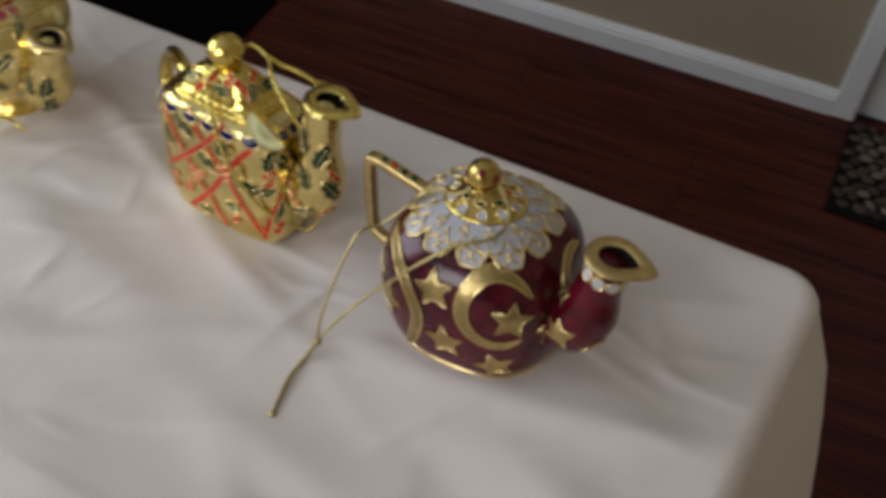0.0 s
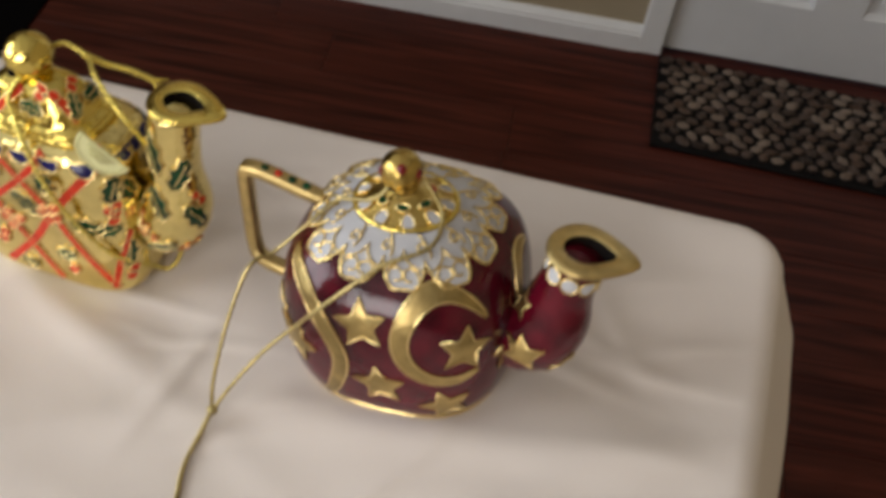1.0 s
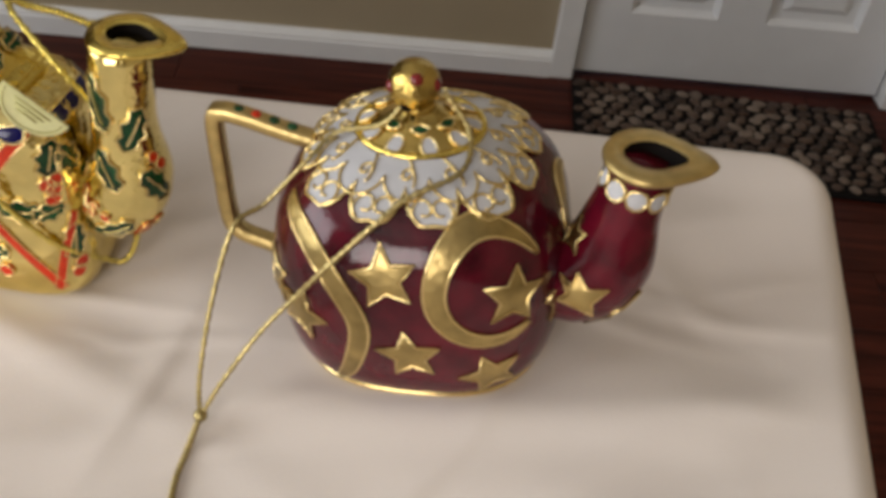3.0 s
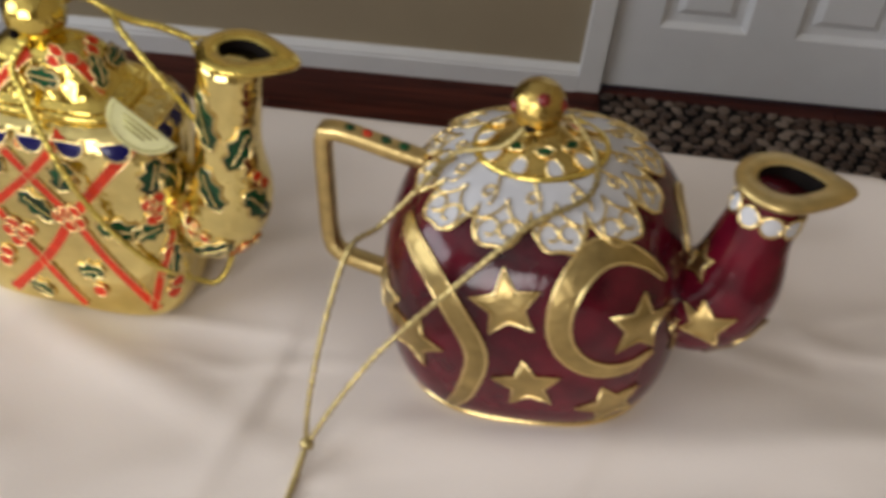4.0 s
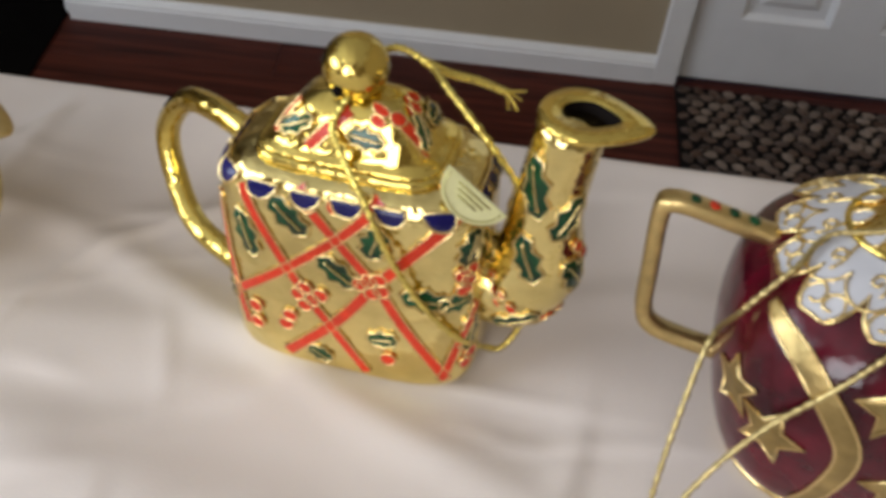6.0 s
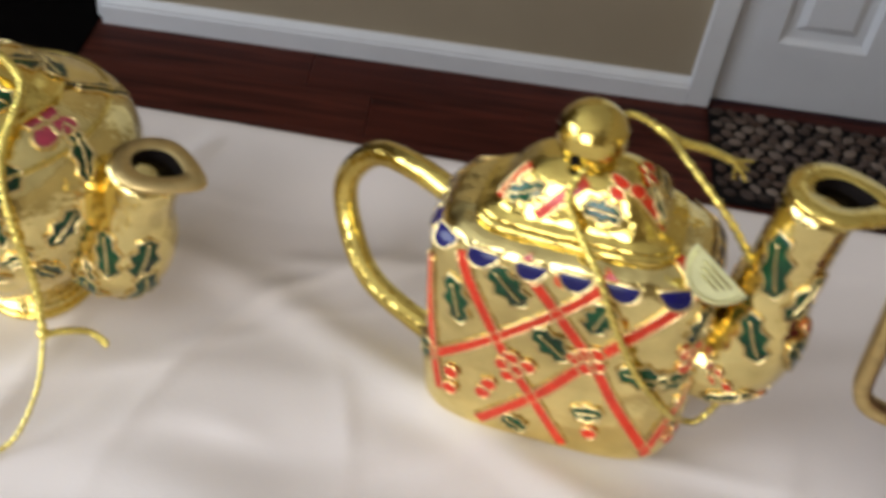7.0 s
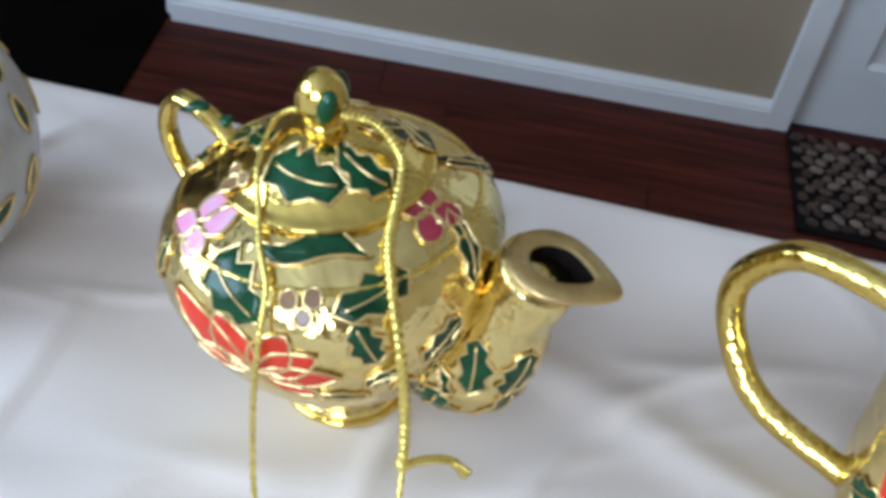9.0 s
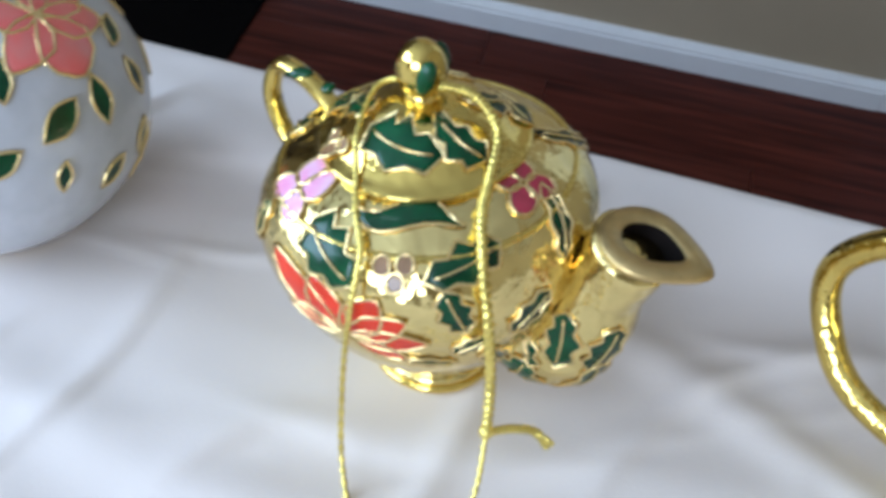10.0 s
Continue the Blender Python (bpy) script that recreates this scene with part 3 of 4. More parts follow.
part("handle", sweep(bmesh.new(), hp, 0.0035, 16), GOLD, pot_yel)

# golden pot with holly
GRN_WALL = Turned(smooth_profile([(0, 0.0137), (0.0035, 0.0139), (0.0050, 0.0125), (0.0075, 0.0150), (0.015, 0.0212), (0.024, 0.0282), (0.036, 0.0340), (0.047, 0.0358), (0.0555, 0.0330), (0.0612, 0.0258), (0.0640, 0.0190)], 50), 1.0, 1.0, 2.1)
GRN_TUBE = Tube([(0.018, 0, 0.024), (0.030, 0, 0.021), (0.037, 0, 0.030), (0.0405, 0, 0.040), (0.0460, 0, 0.052)], [0.010, 0.0120, 0.0110, 0.0090, 0.0090])
pot_grn = teapot("holly_teapot", -0.5925, 1.0087, -7.0, -16, 0.965, "golden teapot ornament with green holly leaves and red poinsettia", (-0.5975, 1.0155, -4.6, -13, 0.985))
part("body", GRN_WALL.mesh(72), PALE, pot_grn)
part("spout", sweep(bmesh.new(), GRN_TUBE.p, GRN_TUBE.r, 24), PALE, pot_grn)
lip(pot_grn, Vector((0.0480, 0, 0.0535)), 0.0095, 0.005, 0.0060, 12)
GRN_LID = Turned(smooth_profile([(0.0625, 0.0180), (0.0634, 0.0212), (0.0650, 0.0216), (0.0660, 0.0188), (0.0692, 0.0150), (0.0722, 0.0095), (0.0737, 0.0045)], 30), 1.0, 1.0)
part("lid", GRN_LID.mesh(64), GOLD, pot_grn)
k = ball(bmesh.new(), (0, 0, 0.0798), 0.0052, 1.22)
ball(k, (0, 0, 0.0742), 0.0042, 0.8)
part("knob", k, GOLD, pot_grn)
hp = spline([(-0.024, 0.006, 0.056), (-0.034, 0.008, 0.0630), (-0.043, 0.010, 0.0635), (-0.0468, 0.010, 0.055), (-0.0435, 0.009, 0.045), (-0.034, 0.007, 0.040)], 32)
part("handle", sweep(bmesh.new(), hp, 0.0024, 12, squash=0.8), GOLD, pot_grn)

# white pot
WHT_WALL = Turned(smooth_profile([(0, 0.018), (0.004, 0.022), (0.012, 0.033), (0.026, 0.041), (0.042, 0.0415), (0.056, 0.034), (0.065, 0.021), (0.069, 0.010)], 40))
pot_wht = teapot("white_teapot", -0.7130, 1.031, -3, -10, 0.97, "white enamel teapot ornament with coral flowers and green leaves", (-0.7155, 1.037, -3, -10, 1.0))
part("body", WHT_WALL.mesh(72), WHITE_ENAMEL, pot_wht)
part("knob", ball(bmesh.new(), (0, 0, 0.074), 0.0065), GOLD, pot_wht)


# ---- enamel and gilt ornament of the red pot ----
D2R = math.pi / 180


def cell(name, parent, wall, a, z, outline, mats, turn=0.0, grow=1.0, rise=0.0005, wire=0.00042, vein=0.0):
    """One raised cell of ornament as a part of its own."""
    bm = inlay(bmesh.new(), wall, a * D2R, z, outline, rise=rise, wire=wire, turn=turn * D2R, grow=grow)
    if vein:
        c, s = math.cos(turn * D2R), math.sin(turn * D2R)
        sweep(bm, [wall.place(a * D2R, z, vein * k / 6 * c, vein * k / 6 * s, rise + 0.0002) for k in range(-5, 6)], 0.00030, 6, mat=1)
    return part(name, bm, mats, parent)


def arc_band(wall, a0, z0, r, start, end, width, turned=0.0):
    """A crescent: a band along an arc about (a0, z0), pointed at both ends."""
    path = []
    for i in range(13):
        f = (start + (end - start) * i / 12) * D2R
        path.append((a0 * D2R + r * math.cos(f) / wall.speed(a0 * D2R, z0), z0 + r * math.sin(f) * wall.lean(z0)))
    return ribbon(bmesh.new(), wall, path, lambda s: 0.0008 + width * max(0.0, math.sin(math.pi * s)) ** 0.7, 0, 1, 0.0006, 0.0004, 30)


for a, z, r, turn in ((-95.5, 0.0462, 0.0086, 12), (-49, 0.0398, 0.0086, -12), (-87, 0.0225, 0.0086, 8), (-57, 0.0142, 0.0084, 20), (-129, 0.0290, 0.0086, -15), (-25.3, 0.030, 0.0075, 0), (-146.3, 0.034, 0.008, 10), (56.3, 0.036, 0.008, 0), (115.3, 0.030, 0.008, 20), (74.5, 0.016, 0.008, 5)):
    cell("star", pot_red, RED_WALL, a, z, star(r), [AGED, WIRE], turn)
part("moon", arc_band(RED_WALL, -56, 0.0425, 0.0148, 22, 305, 0.0046), [AGED, WIRE], pot_red)
part("moon", ribbon(bmesh.new(), RED_WALL, [(q[0] * D2R, q[1]) for q in ((-150, 0.0550), (-127.5, 0.0510), (-113, 0.0422), (-105, 0.0306), (-110, 0.016), (-118, 0.007))], lambda s: 0.0012 + 0.0039 * max(0.0, math.sin(math.pi * s)) ** 0.6, 0, 1, 0.0006, 0.0004), [AGED, WIRE], pot_red)
part("moon", arc_band(RED_WALL, 10, 0.040, 0.012, 60, 300, 0.004), [AGED, WIRE], pot_red)


def lace_collar():
    """White scalloped collar on the shoulder, with gilt outline and curls."""
    bm = bmesh.new()
    lobes, n = 12, 192

    def edge(a):
        return 0.0628 - 0.0052 * abs(math.sin(lobes * a / 2)) ** 0.6 - 0.0008 * abs(math.sin(lobes * a)) ** 2
    rows = []
    for k in range(8):
        rows.append([bm.verts.new(RED_WALL.at(2 * math.pi * i / n, 0.0661 + (edge(2 * math.pi * i / n) - 0.0661) * k / 7, 0.0005)) for i in range(n)])
    for a, b in zip(rows, rows[1:]):
        for i in range(n):
            j = (i + 1) % n
            bm.faces.new((a[i], b[i], b[j], a[j]))
    sweep(bm, [RED_WALL.at(2 * math.pi * i / n, edge(2 * math.pi * i / n), 0.0006) for i in range(n)], 0.00045, 6, True, mat=1)
    for i in range(lobes):
        a0 = 2 * math.pi * (i + 0.5) / lobes
        for side in (-1, 1):
            curl = [(side * (0.0027 * math.cos(f) * (1 - f / 9) + 0.0020), 0.0027 * math.sin(f) * (1 - f / 9)) for f in np.linspace(-1.2, 5.2, 18)]
            sweep(bm, [RED_WALL.place(a0, 0.0598, x, y, 0.0008) for x, y in curl], 0.00036, 5, mat=1)
    # curls and short stems on the upper part of the collar
    for i in range(lobes):
        a0 = 2 * math.pi * i / lobes
        curl = [(0.0017 * math.cos(f) * (1 - f / 10), 0.0017 * math.sin(f) * (1 - f / 10)) for f in np.linspace(0, 6.6, 18)]
        sweep(bm, [RED_WALL.place(a0, 0.0642, x, y, 0.0008) for x, y in curl], 0.00036, 5, mat=1)
        sweep(bm, [RED_WALL.at(a0 + 0.10 * math.sin(2.2 * f), 0.0660 - (0.0660 - edge(a0)) * f, 0.0008) for f in np.linspace(0, 1, 10)], 0.00034, 5, mat=1)
    # an inner row of arches between the curls and the edge
    arch = [0.0640 - 0.0032 * abs(math.sin(lobes * (2 * math.pi * i / n + math.pi / lobes) / 2)) ** 0.6 for i in range(n)]
    sweep(bm, [RED_WALL.at(2 * math.pi * i / n, arch[i], 0.0008) for i in range(n)], 0.00036, 5, True, mat=1)
    return part("lace_collar", bm, [WHITE_ENAMEL, WIRE], pot_red, "white scalloped enamel collar with golden curls")


lace_collar()
part("base_rim", sweep(bmesh.new(), [RED_WALL.at(2 * math.pi * i / 60, 0.0028, 0.0002) for i in range(60)], 0.0009, 8, True), WIRE, pot_red)
part("lid_ring", sweep(bmesh.new(), [RED_LID.at(2 * math.pi * i / 60, 0.0664, 0.0004) for i in range(60)], 0.0010, 8, True), GOLD, pot_red)
for i in range(10):
    cell("lid_scallop", pot_red, RED_LID, i * 36, 0.0679, dot(0.0020), [WHITE_ENAMEL, WIRE], rise=0.0004, wire=0.0004)
for a, m in ((-130, GREEN), (-80, GREEN), (-30, GREEN), (30, RED), (100, GREEN)):
    cell("lid_leaf", pot_red, RED_LID, a, 0.0700, lens_leaf(0.0050, 0.0024), [m, WIRE], rise=0.0004)


def bead(name, parent, centre, r, mat, squash=1.0):
    return part(name, ball(bmesh.new(), centre, r, squash), mat, parent)


# ruby enamel dots; the DARK bead stands for a shaded hole in the knob
for az, el, m in ((-70, 42, RUBY), (-150, 10, RUBY), (-105, -32, DARK), (-15, 12, RUBY), (120, 20, RUBY)):
    d = Vector((math.cos(el * D2R) * math.cos(az * D2R), math.cos(el * D2R) * math.sin(az * D2R), math.sin(el * D2R)))
    bead("enamel_dot_or_hole", pot_red, Vector((-0.001, 0, 0.0783)) + d * 0.0052, 0.0019, m)
for x, z, m in ((-0.0345, 0.0602, GREEN), (-0.0392, 0.0617, GREEN), (-0.0438, 0.0632, RED), (-0.0482, 0.0645, GREEN)):
    bead("enamel_dot_or_hole", pot_red, (x, 0.004, z - 0.0004), 0.0017, m, 0.6)
cell("star", pot_red, RED_TUBE, 12, 0.40, star(0.0078), [AGED, WIRE], 20)
cell("star", pot_red, RED_TUBE, 70, 0.62, star(0.0050), [AGED, WIRE], 0)
cell("star", pot_red, RED_TUBE, -65, 0.40, star(0.0060), [AGED, WIRE], 0)
for i in range(9):
    cell("spout_scallop", pot_red, RED_TUBE, i * 40, 0.90, dot(0.0026), [WHITE_ENAMEL, WIRE])

# ---- ornament of the golden pot ----
WIRED = [RED, WIRE]
for path, w in ((((-107.5, 0.0615), (-90.0, 0.0489), (-73.8, 0.0361), (-62.7, 0.0228), (-45.6, 0.004)), 0.0030),
                (((-128.4, 0.0590), (-114.7, 0.0404), (-104.9, 0.028), (-95.3, 0.0190), (-78.2, 0.003)), 0.0028),
                (((-30.4, 0.0640), (-47.4, 0.0575), (-58.1, 0.0503), (-75.1, 0.0351), (-90.0, 0.0214), (-114.7, 0.004)), 0.0032),
                (((-70.2, 0.0620), (-90.0, 0.0489), (-107.5, 0.0385), (-135.0, 0.0214)), 0.0028),
                (((-28.9, 0.030), (-40.9, 0.018), (-48.0, 0.004)), 0.0026),
                (((-144.1, 0.052), (-138.0, 0.030), (-130.9, 0.010)), 0.0026),
                (((54.1, 0.060), (70.2, 0.035), (118.9, 0.006)), 0.003), (((125.9, 0.060), (109.8, 0.035), (61.1, 0.006)), 0.003)):
    part("red_band", ribbon(bmesh.new(), YEL_WALL, [(a * D2R, z + 0.0018) for a, z in path], w), WIRED, pot_yel)
LEAF = [GREEN, WIRE]
for a, z, l, w, turn in ((-109.8, 0.0530, 0.0125, 0.0058, -45), (-90.0, 0.0380, 0.0115, 0.0058, -40), (-73.8, 0.0500, 0.0095, 0.0062, 70), (-55.4, 0.0337, 0.0115, 0.0062, -8), (-43.2, 0.0328, 0.0085, 0.0050, 15), (-71.3, 0.0171, 0.0075, 0.0048, 10), (-100.0, 0.0060, 0.0070, 0.0045, -30), (-127.2, 0.0437, 0.0135, 0.0055, -75), (-35.9, 0.050, 0.010, 0.006, 70), (-33.9, 0.020, 0.011, 0.006, 80), (-21.9, 0.047, 0.010, 0.006, -60), (-144.1, 0.020, 0.010, 0.006, 30), (90.0, 0.045, 0.012, 0.006, 0), (90.0, 0.020, 0.012, 0.006, 60)):
    cell("holly_leaf", pot_yel, YEL_WALL, a, z + 0.002, holly(l * 1.15, w * 1.45), LEAF, turn, vein=l * 0.45)
BERRY = [RED, WIRE]
for a, z in ((-104.9, 0.0300), (-107.5, 0.0275), (-101.8, 0.0265), (-104.9, 0.0240), (-97.9, 0.0285), (-76.6, 0.0375), (-72.5, 0.0385), (-71.3, 0.0350), (-75.1, 0.0335), (-80.0, 0.0360), (-101.8, 0.0575), (-90.0, 0.0585), (-69.1, 0.0100), (-126.5, 0.0180), (-126.5, 0.0120), (-113.8, 0.0150), (-111.9, 0.0185), (-40.9, 0.0420), (-37.8, 0.0400), (-39.6, 0.0370), (-35.9, 0.0430), (-32.6, 0.0120), (-35.9, 0.0090)):
    cell("berry", pot_yel, YEL_WALL, a, z + 0.002, dot(0.0022), BERRY, rise=0.0007, wire=0.00032)
for i in range(20):
    a = -180 + i * 18 + 5
    cell("navy_scallop", pot_yel, YEL_WALL, a, 0.0612, [(0.0040 * math.cos(f), 0.0046 * math.sin(f) + 0.0015) for f in np.linspace(math.pi, 2 * math.pi, 9)], [NAVY, WIRE], rise=0.0010)
for path in (((-90, 0.0802), (-105, 0.0763), (-116, 0.0708)), ((-40, 0.0800), (-34, 0.0760), (-28, 0.0712)), ((-151.1, 0.0790), (-147, 0.0745), (-144, 0.0710))):
    part("red_band", ribbon(bmesh.new(), YEL_LID, [(a * D2R, z) for a, z in path], 0.0030), WIRED, pot_yel)
for a, z, l, w, turn in ((-129, 0.0752, 0.0085, 0.0050, 40), (-73, 0.0752, 0.0095, 0.0052, -5), (-20, 0.0750, 0.0090, 0.0050, 60), (28.9, 0.0745, 0.009, 0.005, 0)):
    cell("holly_leaf", pot_yel, YEL_LID, a, z, holly(l, w * 1.2), LEAF, turn, rise=0.0010, vein=l * 0.45)
for a, z in ((-53, 0.0806), (-42, 0.0792), (-60, 0.0790), (0.0, 0.0785), (19.8, 0.0795)):
    cell("berry", pot_yel, YEL_LID, a, z, dot(0.0017), BERRY, rise=0.0010, wire=0.00032)
part("lid_rim", sweep(bmesh.new(), [YEL_LID.at(2 * math.pi * i / 96, 0.0668, 0.0003) for i in range(96)], 0.0014, 8, True), GOLD, pot_yel)
for a, s, l, turn in ((10, 0.62, 0.013, 25), (-25, 0.30, 0.012, -20), (25, 0.85, 0.012, 30), (75, 0.45, 0.011, 0), (-60, 0.55, 0.011, 40), (120, 0.7, 0.011, 0), (-40, 0.78, 0.011, -30)):
    cell("holly_leaf", pot_yel, YEL_TUBE, a, s, holly(l * 1.1, 0.0080), LEAF, turn, vein=l * 0.45)
for a, s in ((40, 0.33), (20, 0.36), (45, 0.40), (15, 0.28), (30, 0.24), (0, 0.34), (-70, 0.30), (-80, 0.36), (-60, 0.34), (-75, 0.62), (-65, 0.66)):
    cell("berry", pot_yel, YEL_TUBE, a, s, dot(0.0017), BERRY, rise=0.0007, wire=0.00032)
bead("enamel_dot_or_hole", pot_yel, (-0.003, -0.0062, 0.0844), 0.0014, DARK)

# ---- ornament of the holly pot ----
for a, z, l, w, turn in ((177, 0.0658, 0.0120, 0.0085, 70), (-83, 0.0702, 0.0180, 0.0105, -10), (-30, 0.0700, 0.0120, 0.0090, -62), (37, 0.0700, 0.0120, 0.0075, -60), (47, 0.0664, 0.0120, 0.0075, 20), (105, 0.0690, 0.0150, 0.0100, 0), (-160, 0.0705, 0.0100, 0.0065, 30)):
    cell("holly_leaf", pot_grn, GRN_LID, a, z, holly(l, w), LEAF, turn, vein=l * 0.45)
for a, z in ((-140, 0.0668), (-132, 0.0660), (-127, 0.0672)):
    cell("berry", pot_grn, GRN_LID, a, z, dot(0.0017), [TAN, WIRE], rise=0.0006)
for a, z, l, w, turn in ((-178, 0.0575, 0.0120, 0.0075, 40), (37, 0.0585, 0.0170, 0.0055, -60), (-8, 0.0560, 0.0140, 0.0060, 62), (-97, 0.0560, 0.0165, 0.0115, -30), (-48, 0.0567, 0.0165, 0.0080, 15), (-53, 0.0485, 0.0105, 0.0075, 112), (-62, 0.0325, 0.0115, 0.0045, -8), (-48, 0.0385, 0.0090, 0.0060, 25), (-134, 0.0520, 0.0100, 0.0060, 80), (-28, 0.0430, 0.0120, 0.0080, 40), (-38, 0.0300, 0.0110, 0.0065, 120), (-160, 0.0400, 0.0130, 0.0080, 50), (90, 0.0430, 0.0150, 0.0090, 20), (130, 0.0370, 0.0150, 0.0090, 80)):
    cell("holly_leaf", pot_grn, GRN_WALL, a, z, holly(l, w), LEAF, turn, vein=l * 0.45)
cell("slim_leaf", pot_grn, GRN_WALL, -70, 0.0620, [(0.0110 * x, 0.0022 * math.sin(3.0 * x + 0.4) + s * 0.0026 * (1 - x * x)) for s, xs in ((1, np.linspace(-1, 1, 9)), (-1, np.linspace(0.8, -0.8, 8))) for x in xs], LEAF, -8)
for k in range(4):
    cell("petal", pot_grn, GRN_WALL, -126, 0.0605, round_petal(0.0072, 0.0056), [PINK, WIRE], 35 + 90 * k)
    cell("petal", pot_grn, GRN_WALL, -9, 0.0622, round_petal(0.0068, 0.0056), [ROSE, WIRE], 40 + 90 * k)
for a, z in ((-76, 0.0568), (-68, 0.0572), (-71, 0.0545)):
    cell("berry", pot_grn, GRN_WALL, a, z, dot(0.0018), [TAN, WIRE], rise=0.0007)
for turn, l, w in ((146, 0.0230, 0.0075), (119, 0.0145, 0.0078), (57, 0.0140, 0.0072), (30, 0.0150, 0.0062), (4, 0.0170, 0.0056), (-25, 0.0140, 0.0048), (175, 0.0150, 0.0055)):
    cell("poinsettia_petal", pot_grn, GRN_WALL, -89, 0.0395, petal(l, w), [RED, WIRE], turn)
for a, s, l, turn in ((25, 0.30, 0.012, 60), (5, 0.52, 0.016, 20), (-45, 0.55, 0.013, -10), (-60, 0.32, 0.014, 20), (80, 0.45, 0.013, 0), (-20, 0.18, 0.012, 70)):
    cell("holly_leaf", pot_grn, GRN_TUBE, a, s, holly(l, 0.0086), LEAF, turn, vein=l * 0.45)
part("shoulder_ring", sweep(bmesh.new(), [GRN_WALL.at(2 * math.pi * i / 80, 0.0580, -0.0003) for i in range(80)], 0.0009, 8, True), GOLD, pot_grn)
part("foot_ring", sweep(bmesh.new(), [GRN_WALL.at(2 * math.pi * i / 60, 0.0018, 0.0001) for i in range(60)], 0.0012, 8, True), GOLD, pot_grn)
for x, y, z, rot in ((0.0030, -0.0036, 0.0805, 20), (0.002, 0.0040, 0.0800, 0)):
    own = bmesh.new()
    bmesh.ops.create_uvsphere(own, u_segments=14, v_segments=10, radius=1)
    bmesh.ops.transform(own, matrix=pose(x, y, z, 0, rot, 0) @ Matrix.Diagonal((0.0020, 0.0020, 0.0042, 1)), verts=own.verts)
    part("knob_leaf", own, GREEN, pot_grn)
for x, z, rot in ((-0.0305, 0.0625, 35), (-0.0365, 0.0655, 10)):
    own = bmesh.new()
    bmesh.ops.create_uvsphere(own, u_segments=14, v_segments=10, radius=1)
    bmesh.ops.transform(own, matrix=pose(x, 0.008, z - 0.0012, 0, -rot, 0) @ Matrix.Diagonal((0.0038, 0.0020, 0.0014, 1)), verts=own.verts)
    part("handle_leaf", own, GREEN, pot_grn)

# ---- ornament of the white pot ----
for a, z, turn, l in ((29, 0.0535, 20, 0.0100), (-17, 0.0480, 25, 0.0130), (0, 0.0470, 75, 0.0120), (-30, 0.0590, 80, 0.0120), (-23, 0.0360, 70, 0.0080), (-40, 0.0440, 20, 0.0110), (21, 0.0440, 80, 0.0100), (14, 0.0300, 60, 0.0095), (-5, 0.0290, 30, 0.0100), (45, 0.0380, 40, 0.0100), (-55, 0.0330, 60, 0.0100), (-70, 0.0480, 30, 0.0110), (60, 0.050, 60, 0.010), (-100, 0.040, 20, 0.011)):
    cell("leaf", pot_wht, WHT_WALL, a, z, lens_leaf(l, l * 0.48), LEAF, turn)
for turn, l in ((-100, 0.024), (-55, 0.020), (-150, 0.020), (-10, 0.022), (35, 0.016), (150, 0.018)):
    cell("flower_petal", pot_wht, WHT_WALL, 8, 0.0635, petal(l * 0.8, l * 0.42), [CORAL, WIRE], turn)
cell("flower_petal", pot_wht, WHT_WALL, 14, 0.0150, petal(0.020, 0.009), [CORAL, WIRE], 20)
part("base_rim", sweep(bmesh.new(), [WHT_WALL.at(2 * math.pi * i / 60, 0.0035, 0.0002) for i in range(60)], 0.0010, 8, True), WIRE, pot_wht)


# ---- hanging cords ----
def cord(name, parent, pts, r, n=70, label="", flat=1.0):
    inv = CORD_FRAME[parent]
    q = [inv @ Vector(p) for p in spline(pts, n * 2)]
    # a faint twist makes the cord uneven
    rr = [r * 0.92 * (1 + 0.24 * math.sin(i * 1.9)) for i in range(len(q))]
    return part(name, sweep(bmesh.new(), q, rr, 8, squash=flat), CORD_DULL if parent is pot_red else CORD, parent, label)


cord("hanging_cord", pot_red, [(-0.333, 0.966, 0.968), (-0.327, 0.961, 0.9605), (-0.3288, 0.9506, 0.9573), (-0.3407, 0.9455, 0.9534), (-0.3496, 0.9411, 0.9473), (-0.3579, 0.9391, 0.9389), (-0.3670, 0.9395, 0.9270), (-0.3758, 0.937, 0.9170), (-0.3850, 0.932, 0.9050), (-0.3905, 0.929, 0.8960)], 0.00072, 80, "twisted gold hanging cord")
cord("hanging_cord", pot_red, [(-0.340, 0.966, 0.968), (-0.347, 0.964, 0.9600), (-0.3578, 0.9660, 0.9558), (-0.3650, 0.9605, 0.9508), (-0.3745, 0.9565, 0.9415), (-0.3812, 0.950, 0.9396), (-0.3866, 0.940, 0.9240), (-0.3900, 0.932, 0.9070), (-0.3908, 0.929, 0.8960)], 0.00072, 80)
cord("hanging_cord", pot_red, [(-0.3906, 0.929, 0.8962), (-0.3925, 0.922, 0.8935), (-0.3945, 0.910, 0.8920), (-0.3928, 0.8940, 0.8915)], 0.00092, 40)
inv = CORD_FRAME[pot_red]
bead("cord_knot", pot_red, inv @ Vector((-0.3906, 0.929, 0.8962)), 0.0018, CORD_DULL)
bead("cord_end", pot_red, inv @ Vector((-0.3928, 0.8940, 0.8918)), 0.0016, CORD_DULL)

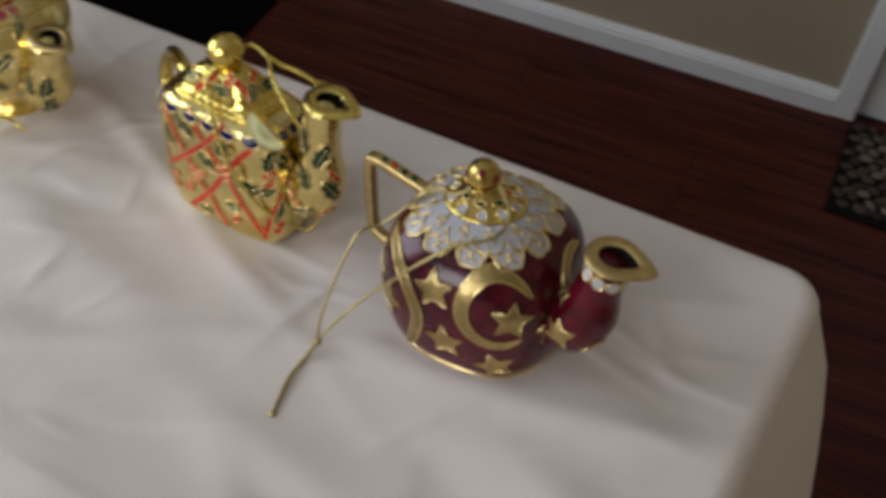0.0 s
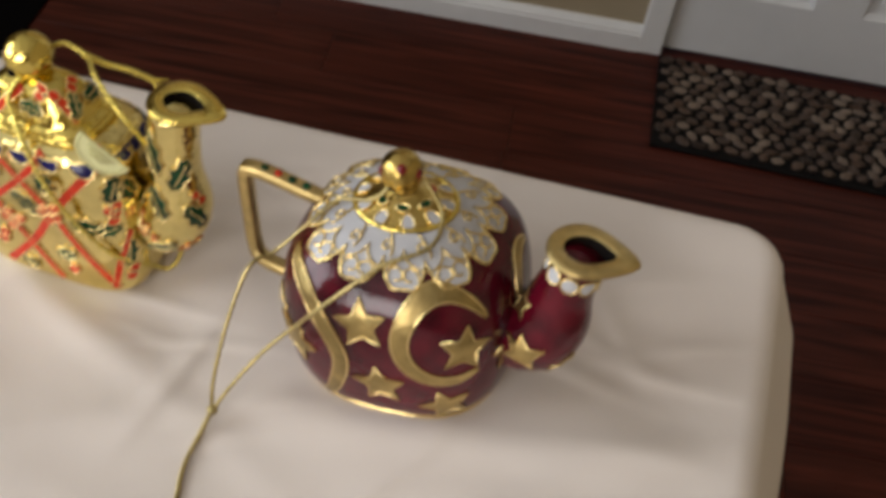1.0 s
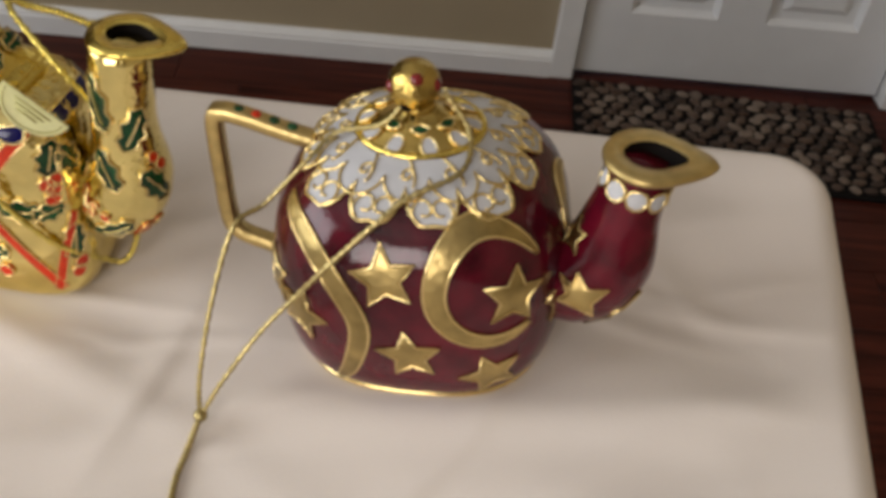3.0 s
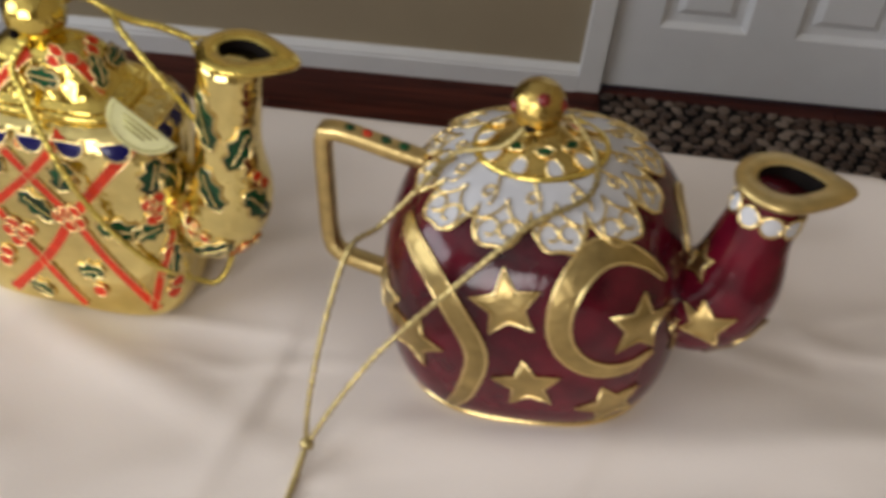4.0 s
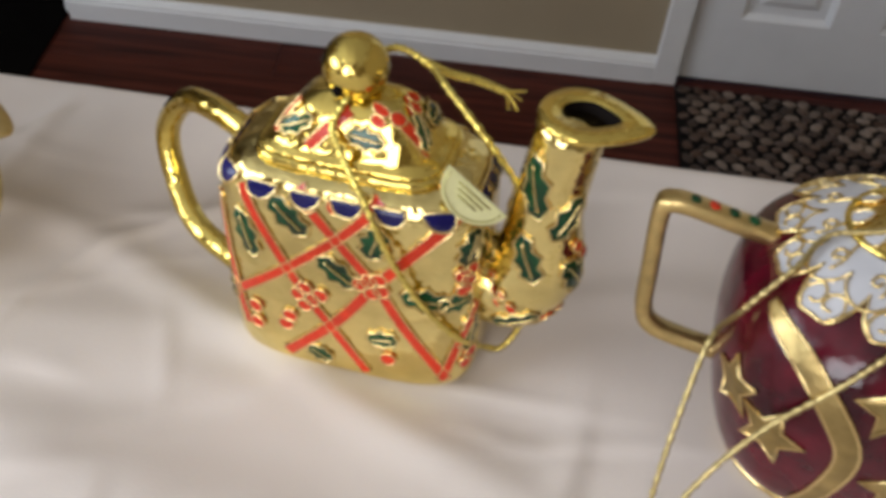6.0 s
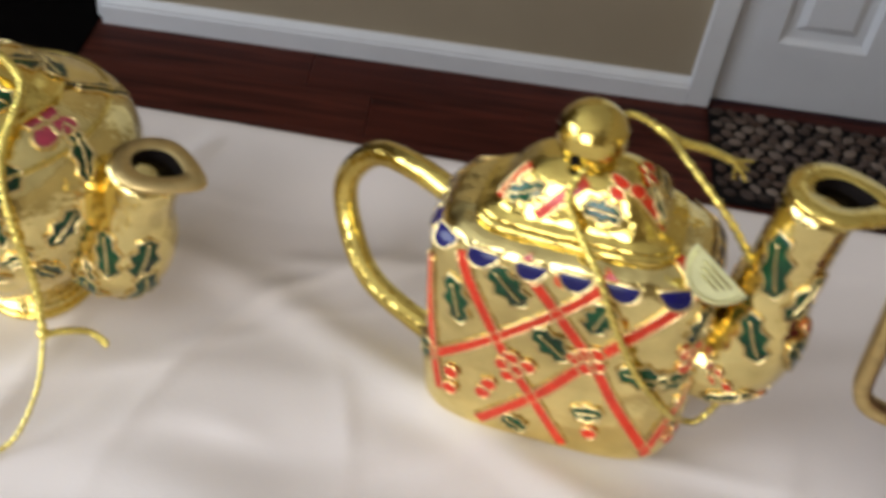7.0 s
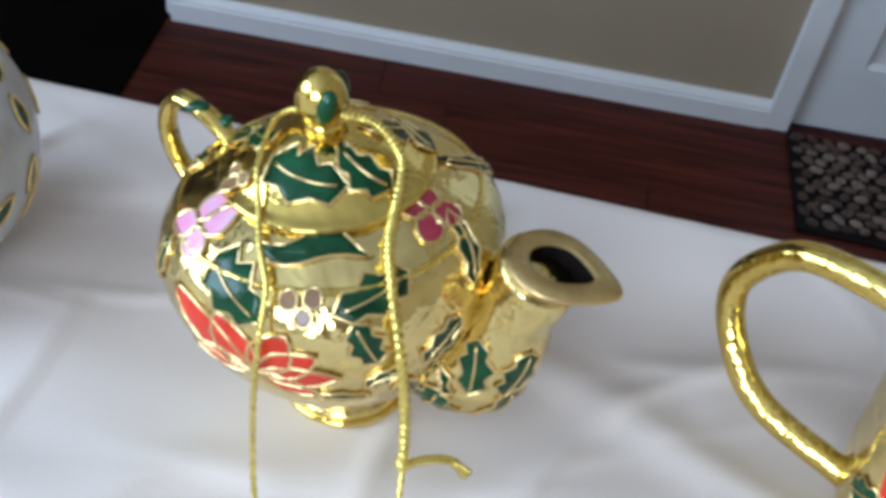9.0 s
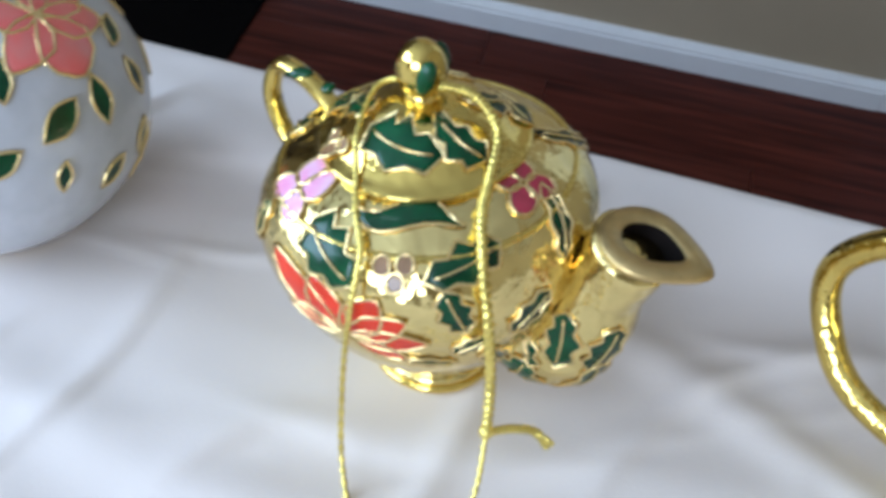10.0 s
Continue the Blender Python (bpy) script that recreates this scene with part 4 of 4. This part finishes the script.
cord("hanging_cord", pot_yel, [(-0.460, 0.992, 0.9680), (-0.4640, 0.9868, 0.9624), (-0.4619, 0.9830, 0.9574), (-0.4568, 0.9752, 0.9505), (-0.4516, 0.9715, 0.9392), (-0.4447, 0.9704, 0.9258), (-0.4342, 0.9712, 0.9110), (-0.4250, 0.982, 0.8950), (-0.4200, 0.984, 0.8930), (-0.4157, 0.985, 0.9020), (-0.4147, 0.985, 0.9189), (-0.4168, 0.985, 0.9357), (-0.4211, 0.985, 0.9474), (-0.4291, 0.987, 0.9590), (-0.4386, 0.995, 0.9675), (-0.4426, 1.002, 0.9690), (-0.4500, 1.004, 0.9720), (-0.4560, 1.004, 0.9690)], 0.00095, 130, "glittering gold hanging cord")
cord("hanging_cord", pot_yel, [(-0.4440, 1.002, 0.9700), (-0.4380, 1.004, 0.9655), (-0.4310, 1.005, 0.9630), (-0.4240, 1.005, 0.9600)], 0.00115, 30)
for dx, dy, dz in ((0.004, 0.001, -0.003), (0.003, -0.002, -0.004), (0.001, 0.0, -0.005), (0.005, 0.002, -0.001)):
    cord("cord_fray", pot_yel, [(-0.4245, 1.005, 0.9602), (-0.4240 + dx * 0.5, 1.005 + dy * 0.5, 0.9600 + dz * 0.4), (-0.4240 + dx, 1.005 + dy, 0.9600 + dz)], 0.00045, 8)

cord("hanging_cord", pot_grn, [(-0.6040, 1.0130, 0.9570), (-0.6100, 1.0180, 0.9540), (-0.6130, 1.0150, 0.9522), (-0.6127, 1.0046, 0.9496), (-0.6108, 0.9985, 0.9449), (-0.6086, 0.9915, 0.9429), (-0.6055, 0.9848, 0.9392), (-0.6055, 0.9804, 0.9333), (-0.6064, 0.9782, 0.9230), (-0.6080, 0.9785, 0.9050), (-0.6070, 0.9740, 0.8870), (-0.6000, 0.9620, 0.8830), (-0.5900, 0.9550, 0.8835), (-0.5815, 0.9600, 0.8850), (-0.5778, 0.9700, 0.8930), (-0.5780, 0.9790, 0.9020)], 0.00066, 150, "thin gold hanging cord")
cord("hanging_cord", pot_grn, [(-0.5780, 0.9790, 0.9030), (-0.5788, 0.9825, 0.9140), (-0.5806, 0.9838, 0.9292), (-0.5836, 0.9890, 0.9405), (-0.5857, 0.9965, 0.9448), (-0.5861, 1.0038, 0.9468), (-0.5870, 1.0122, 0.9508), (-0.5925, 1.0150, 0.9560), (-0.5990, 1.0130, 0.9585)], 0.00115, 90)
cord("cord_tail", pot_grn, [(-0.5780, 0.9790, 0.9025), (-0.5735, 0.9820, 0.9015), (-0.5690, 0.9845, 0.8990), (-0.5660, 0.985, 0.8945)], 0.0010, 24)
cord("cord_fray", pot_grn, [(-0.5690, 0.9845, 0.8990), (-0.5665, 0.9840, 0.8985), (-0.5648, 0.9835, 0.8975)], 0.0006, 8)
bead("cord_knot", pot_grn, CORD_FRAME[pot_grn] @ Vector((-0.5780, 0.9790, 0.9028)), 0.0016, CORD)


def foil_tag():
    """Half-round foil tag on the cord, with a raised rim and bars in place of print."""
    inv = CORD_FRAME[pot_yel]
    a, b = Vector((-0.4383, 0.9750, 0.9618)), Vector((-0.4248, 0.9740, 0.9484))
    u = (b - a).normalized()
    nrm = Vector((-0.05, -1.0, 0.50)).normalized()
    v = nrm.cross(u).normalized()
    if v.z > 0:
        v = -v
    mid, half = (a + b) / 2, (b - a).length / 2
    pts = [mid + u * half * math.cos(f) + v * half * 0.80 * math.sin(f) for f in np.linspace(0, math.pi, 22)]
    bm = bmesh.new()
    fr = [bm.verts.new(inv @ (p + nrm * 0.0004)) for p in pts]
    bk = [bm.verts.new(inv @ (p - nrm * 0.0004)) for p in pts]
    bm.faces.new(fr)
    bm.faces.new(list(reversed(bk)))
    for i in range(len(pts)):
        j = (i + 1) % len(pts)
        bm.faces.new((fr[i], bk[i], bk[j], fr[j]))
    tag = part("foil_tag", bm, TAG, pot_yel, "pale gold half-round foil tag", smooth=False)
    rim = [inv @ (mid + u * half * 0.86 * math.cos(f) + v * (half * 0.66 * math.sin(f) + 0.0006) + nrm * 0.0005) for f in np.linspace(0, math.pi, 22)]
    part("tag_rim", sweep(bmesh.new(), rim, 0.00022, 6), TAG_INK, tag)
    for k in range(3):
        w = half * (0.55 - 0.12 * k)
        y = 0.0014 + 0.0012 * k
        part("print_bar", sweep(bmesh.new(), [inv @ (mid - u * w + v * y + nrm * 0.0005), inv @ (mid + u * w + v * y + nrm * 0.0005)], 0.00028, 6), TAG_INK, tag)


foil_tag()


# ---- floor boards and mat pebbles ----
floor = sub
def board_mesh(w, l):
    bm = box(0.0003, l - 0.0003, 0.0003, w - 0.0003, -0.006, 0, 0.0008, seg=1)
    me = bpy.data.meshes.new("plank")
    bm.to_mesh(me)
    bm.free()
    me.materials.append(PLANK)
    return me


full = board_mesh(0.125, 1.2)
rng = random.Random(5)
rest = bmesh.new()
for row in range(-12, 35):
    y = row * 0.125
    x = -4.2 + rng.uniform(-1.1, 0)
    while x < 0.66:
        if 0.9 < y < 3.2 and -2.6 < x + 0.6 and x + 1.2 < 0.672:
            ob = new("plank", full)
            ob.location = (x, y, 0)
            ob.parent = floor
        else:
            x0, x1 = max(x, -4.1), min(x + 1.2, 0.672)
            if x1 - x0 > 0.02:
                join(rest, box(x0 + 0.0008, x1 - 0.0008, y + 0.0008, y + 0.1242, -0.006, 0))
        x += 1.2
ob = link_mesh("planks", rest, PLANK, False)
ob.parent = floor
tagged(ob, kind="stuff")


def pebble_mesh(seed):
    bm = bmesh.new()
    bmesh.ops.create_icosphere(bm, subdivisions=2, radius=1)
    for v in bm.verts:
        v.co *= 1 + 0.14 * noise.noise(v.co * 1.3 + Vector((seed * 3.7, 0, 0)))
    for f in bm.faces:
        f.smooth = True
    me = bpy.data.meshes.new("pebble")
    bm.to_mesh(me)
    bm.free()
    me.materials.append(PEBBLE)
    return me


def pebble_mat():
    mat = thing("door_mat", pose(-0.002, 2.478, 0.0, 0, 0, -3.2), "black door mat set with grey and brown pebbles", "door mat")
    W, D = 0.578, 0.272
    part("backing", box(0, W, -D, 0, 0.001, 0.007, 0.002), RUBBER, mat, smooth=False)
    shapes = [pebble_mesh(i) for i in range(7)]
    r = random.Random(11)
    step = 0.0290
    j = 0
    y = -0.014
    while y > -D + 0.008:
        x = 0.014 + (0.5 * step * (j % 2))
        while x < W - 0.008:
            ob = new("pebble", r.choice(shapes))
            ob.parent = mat
            a, b = r.uniform(0.0105, 0.0148), r.uniform(0.0080, 0.0104)
            ob.matrix_basis = pose(x + r.uniform(-0.003, 0.003), y + r.uniform(-0.003, 0.003), 0.0085, r.uniform(-8, 8), r.uniform(-8, 8), r.gauss(0, 35)) @ Matrix.Diagonal((a, b, r.uniform(0.0040, 0.0058), 1))
            x += step * r.uniform(0.93, 1.07)
        y -= 0.0212
        j += 1


pebble_mat()
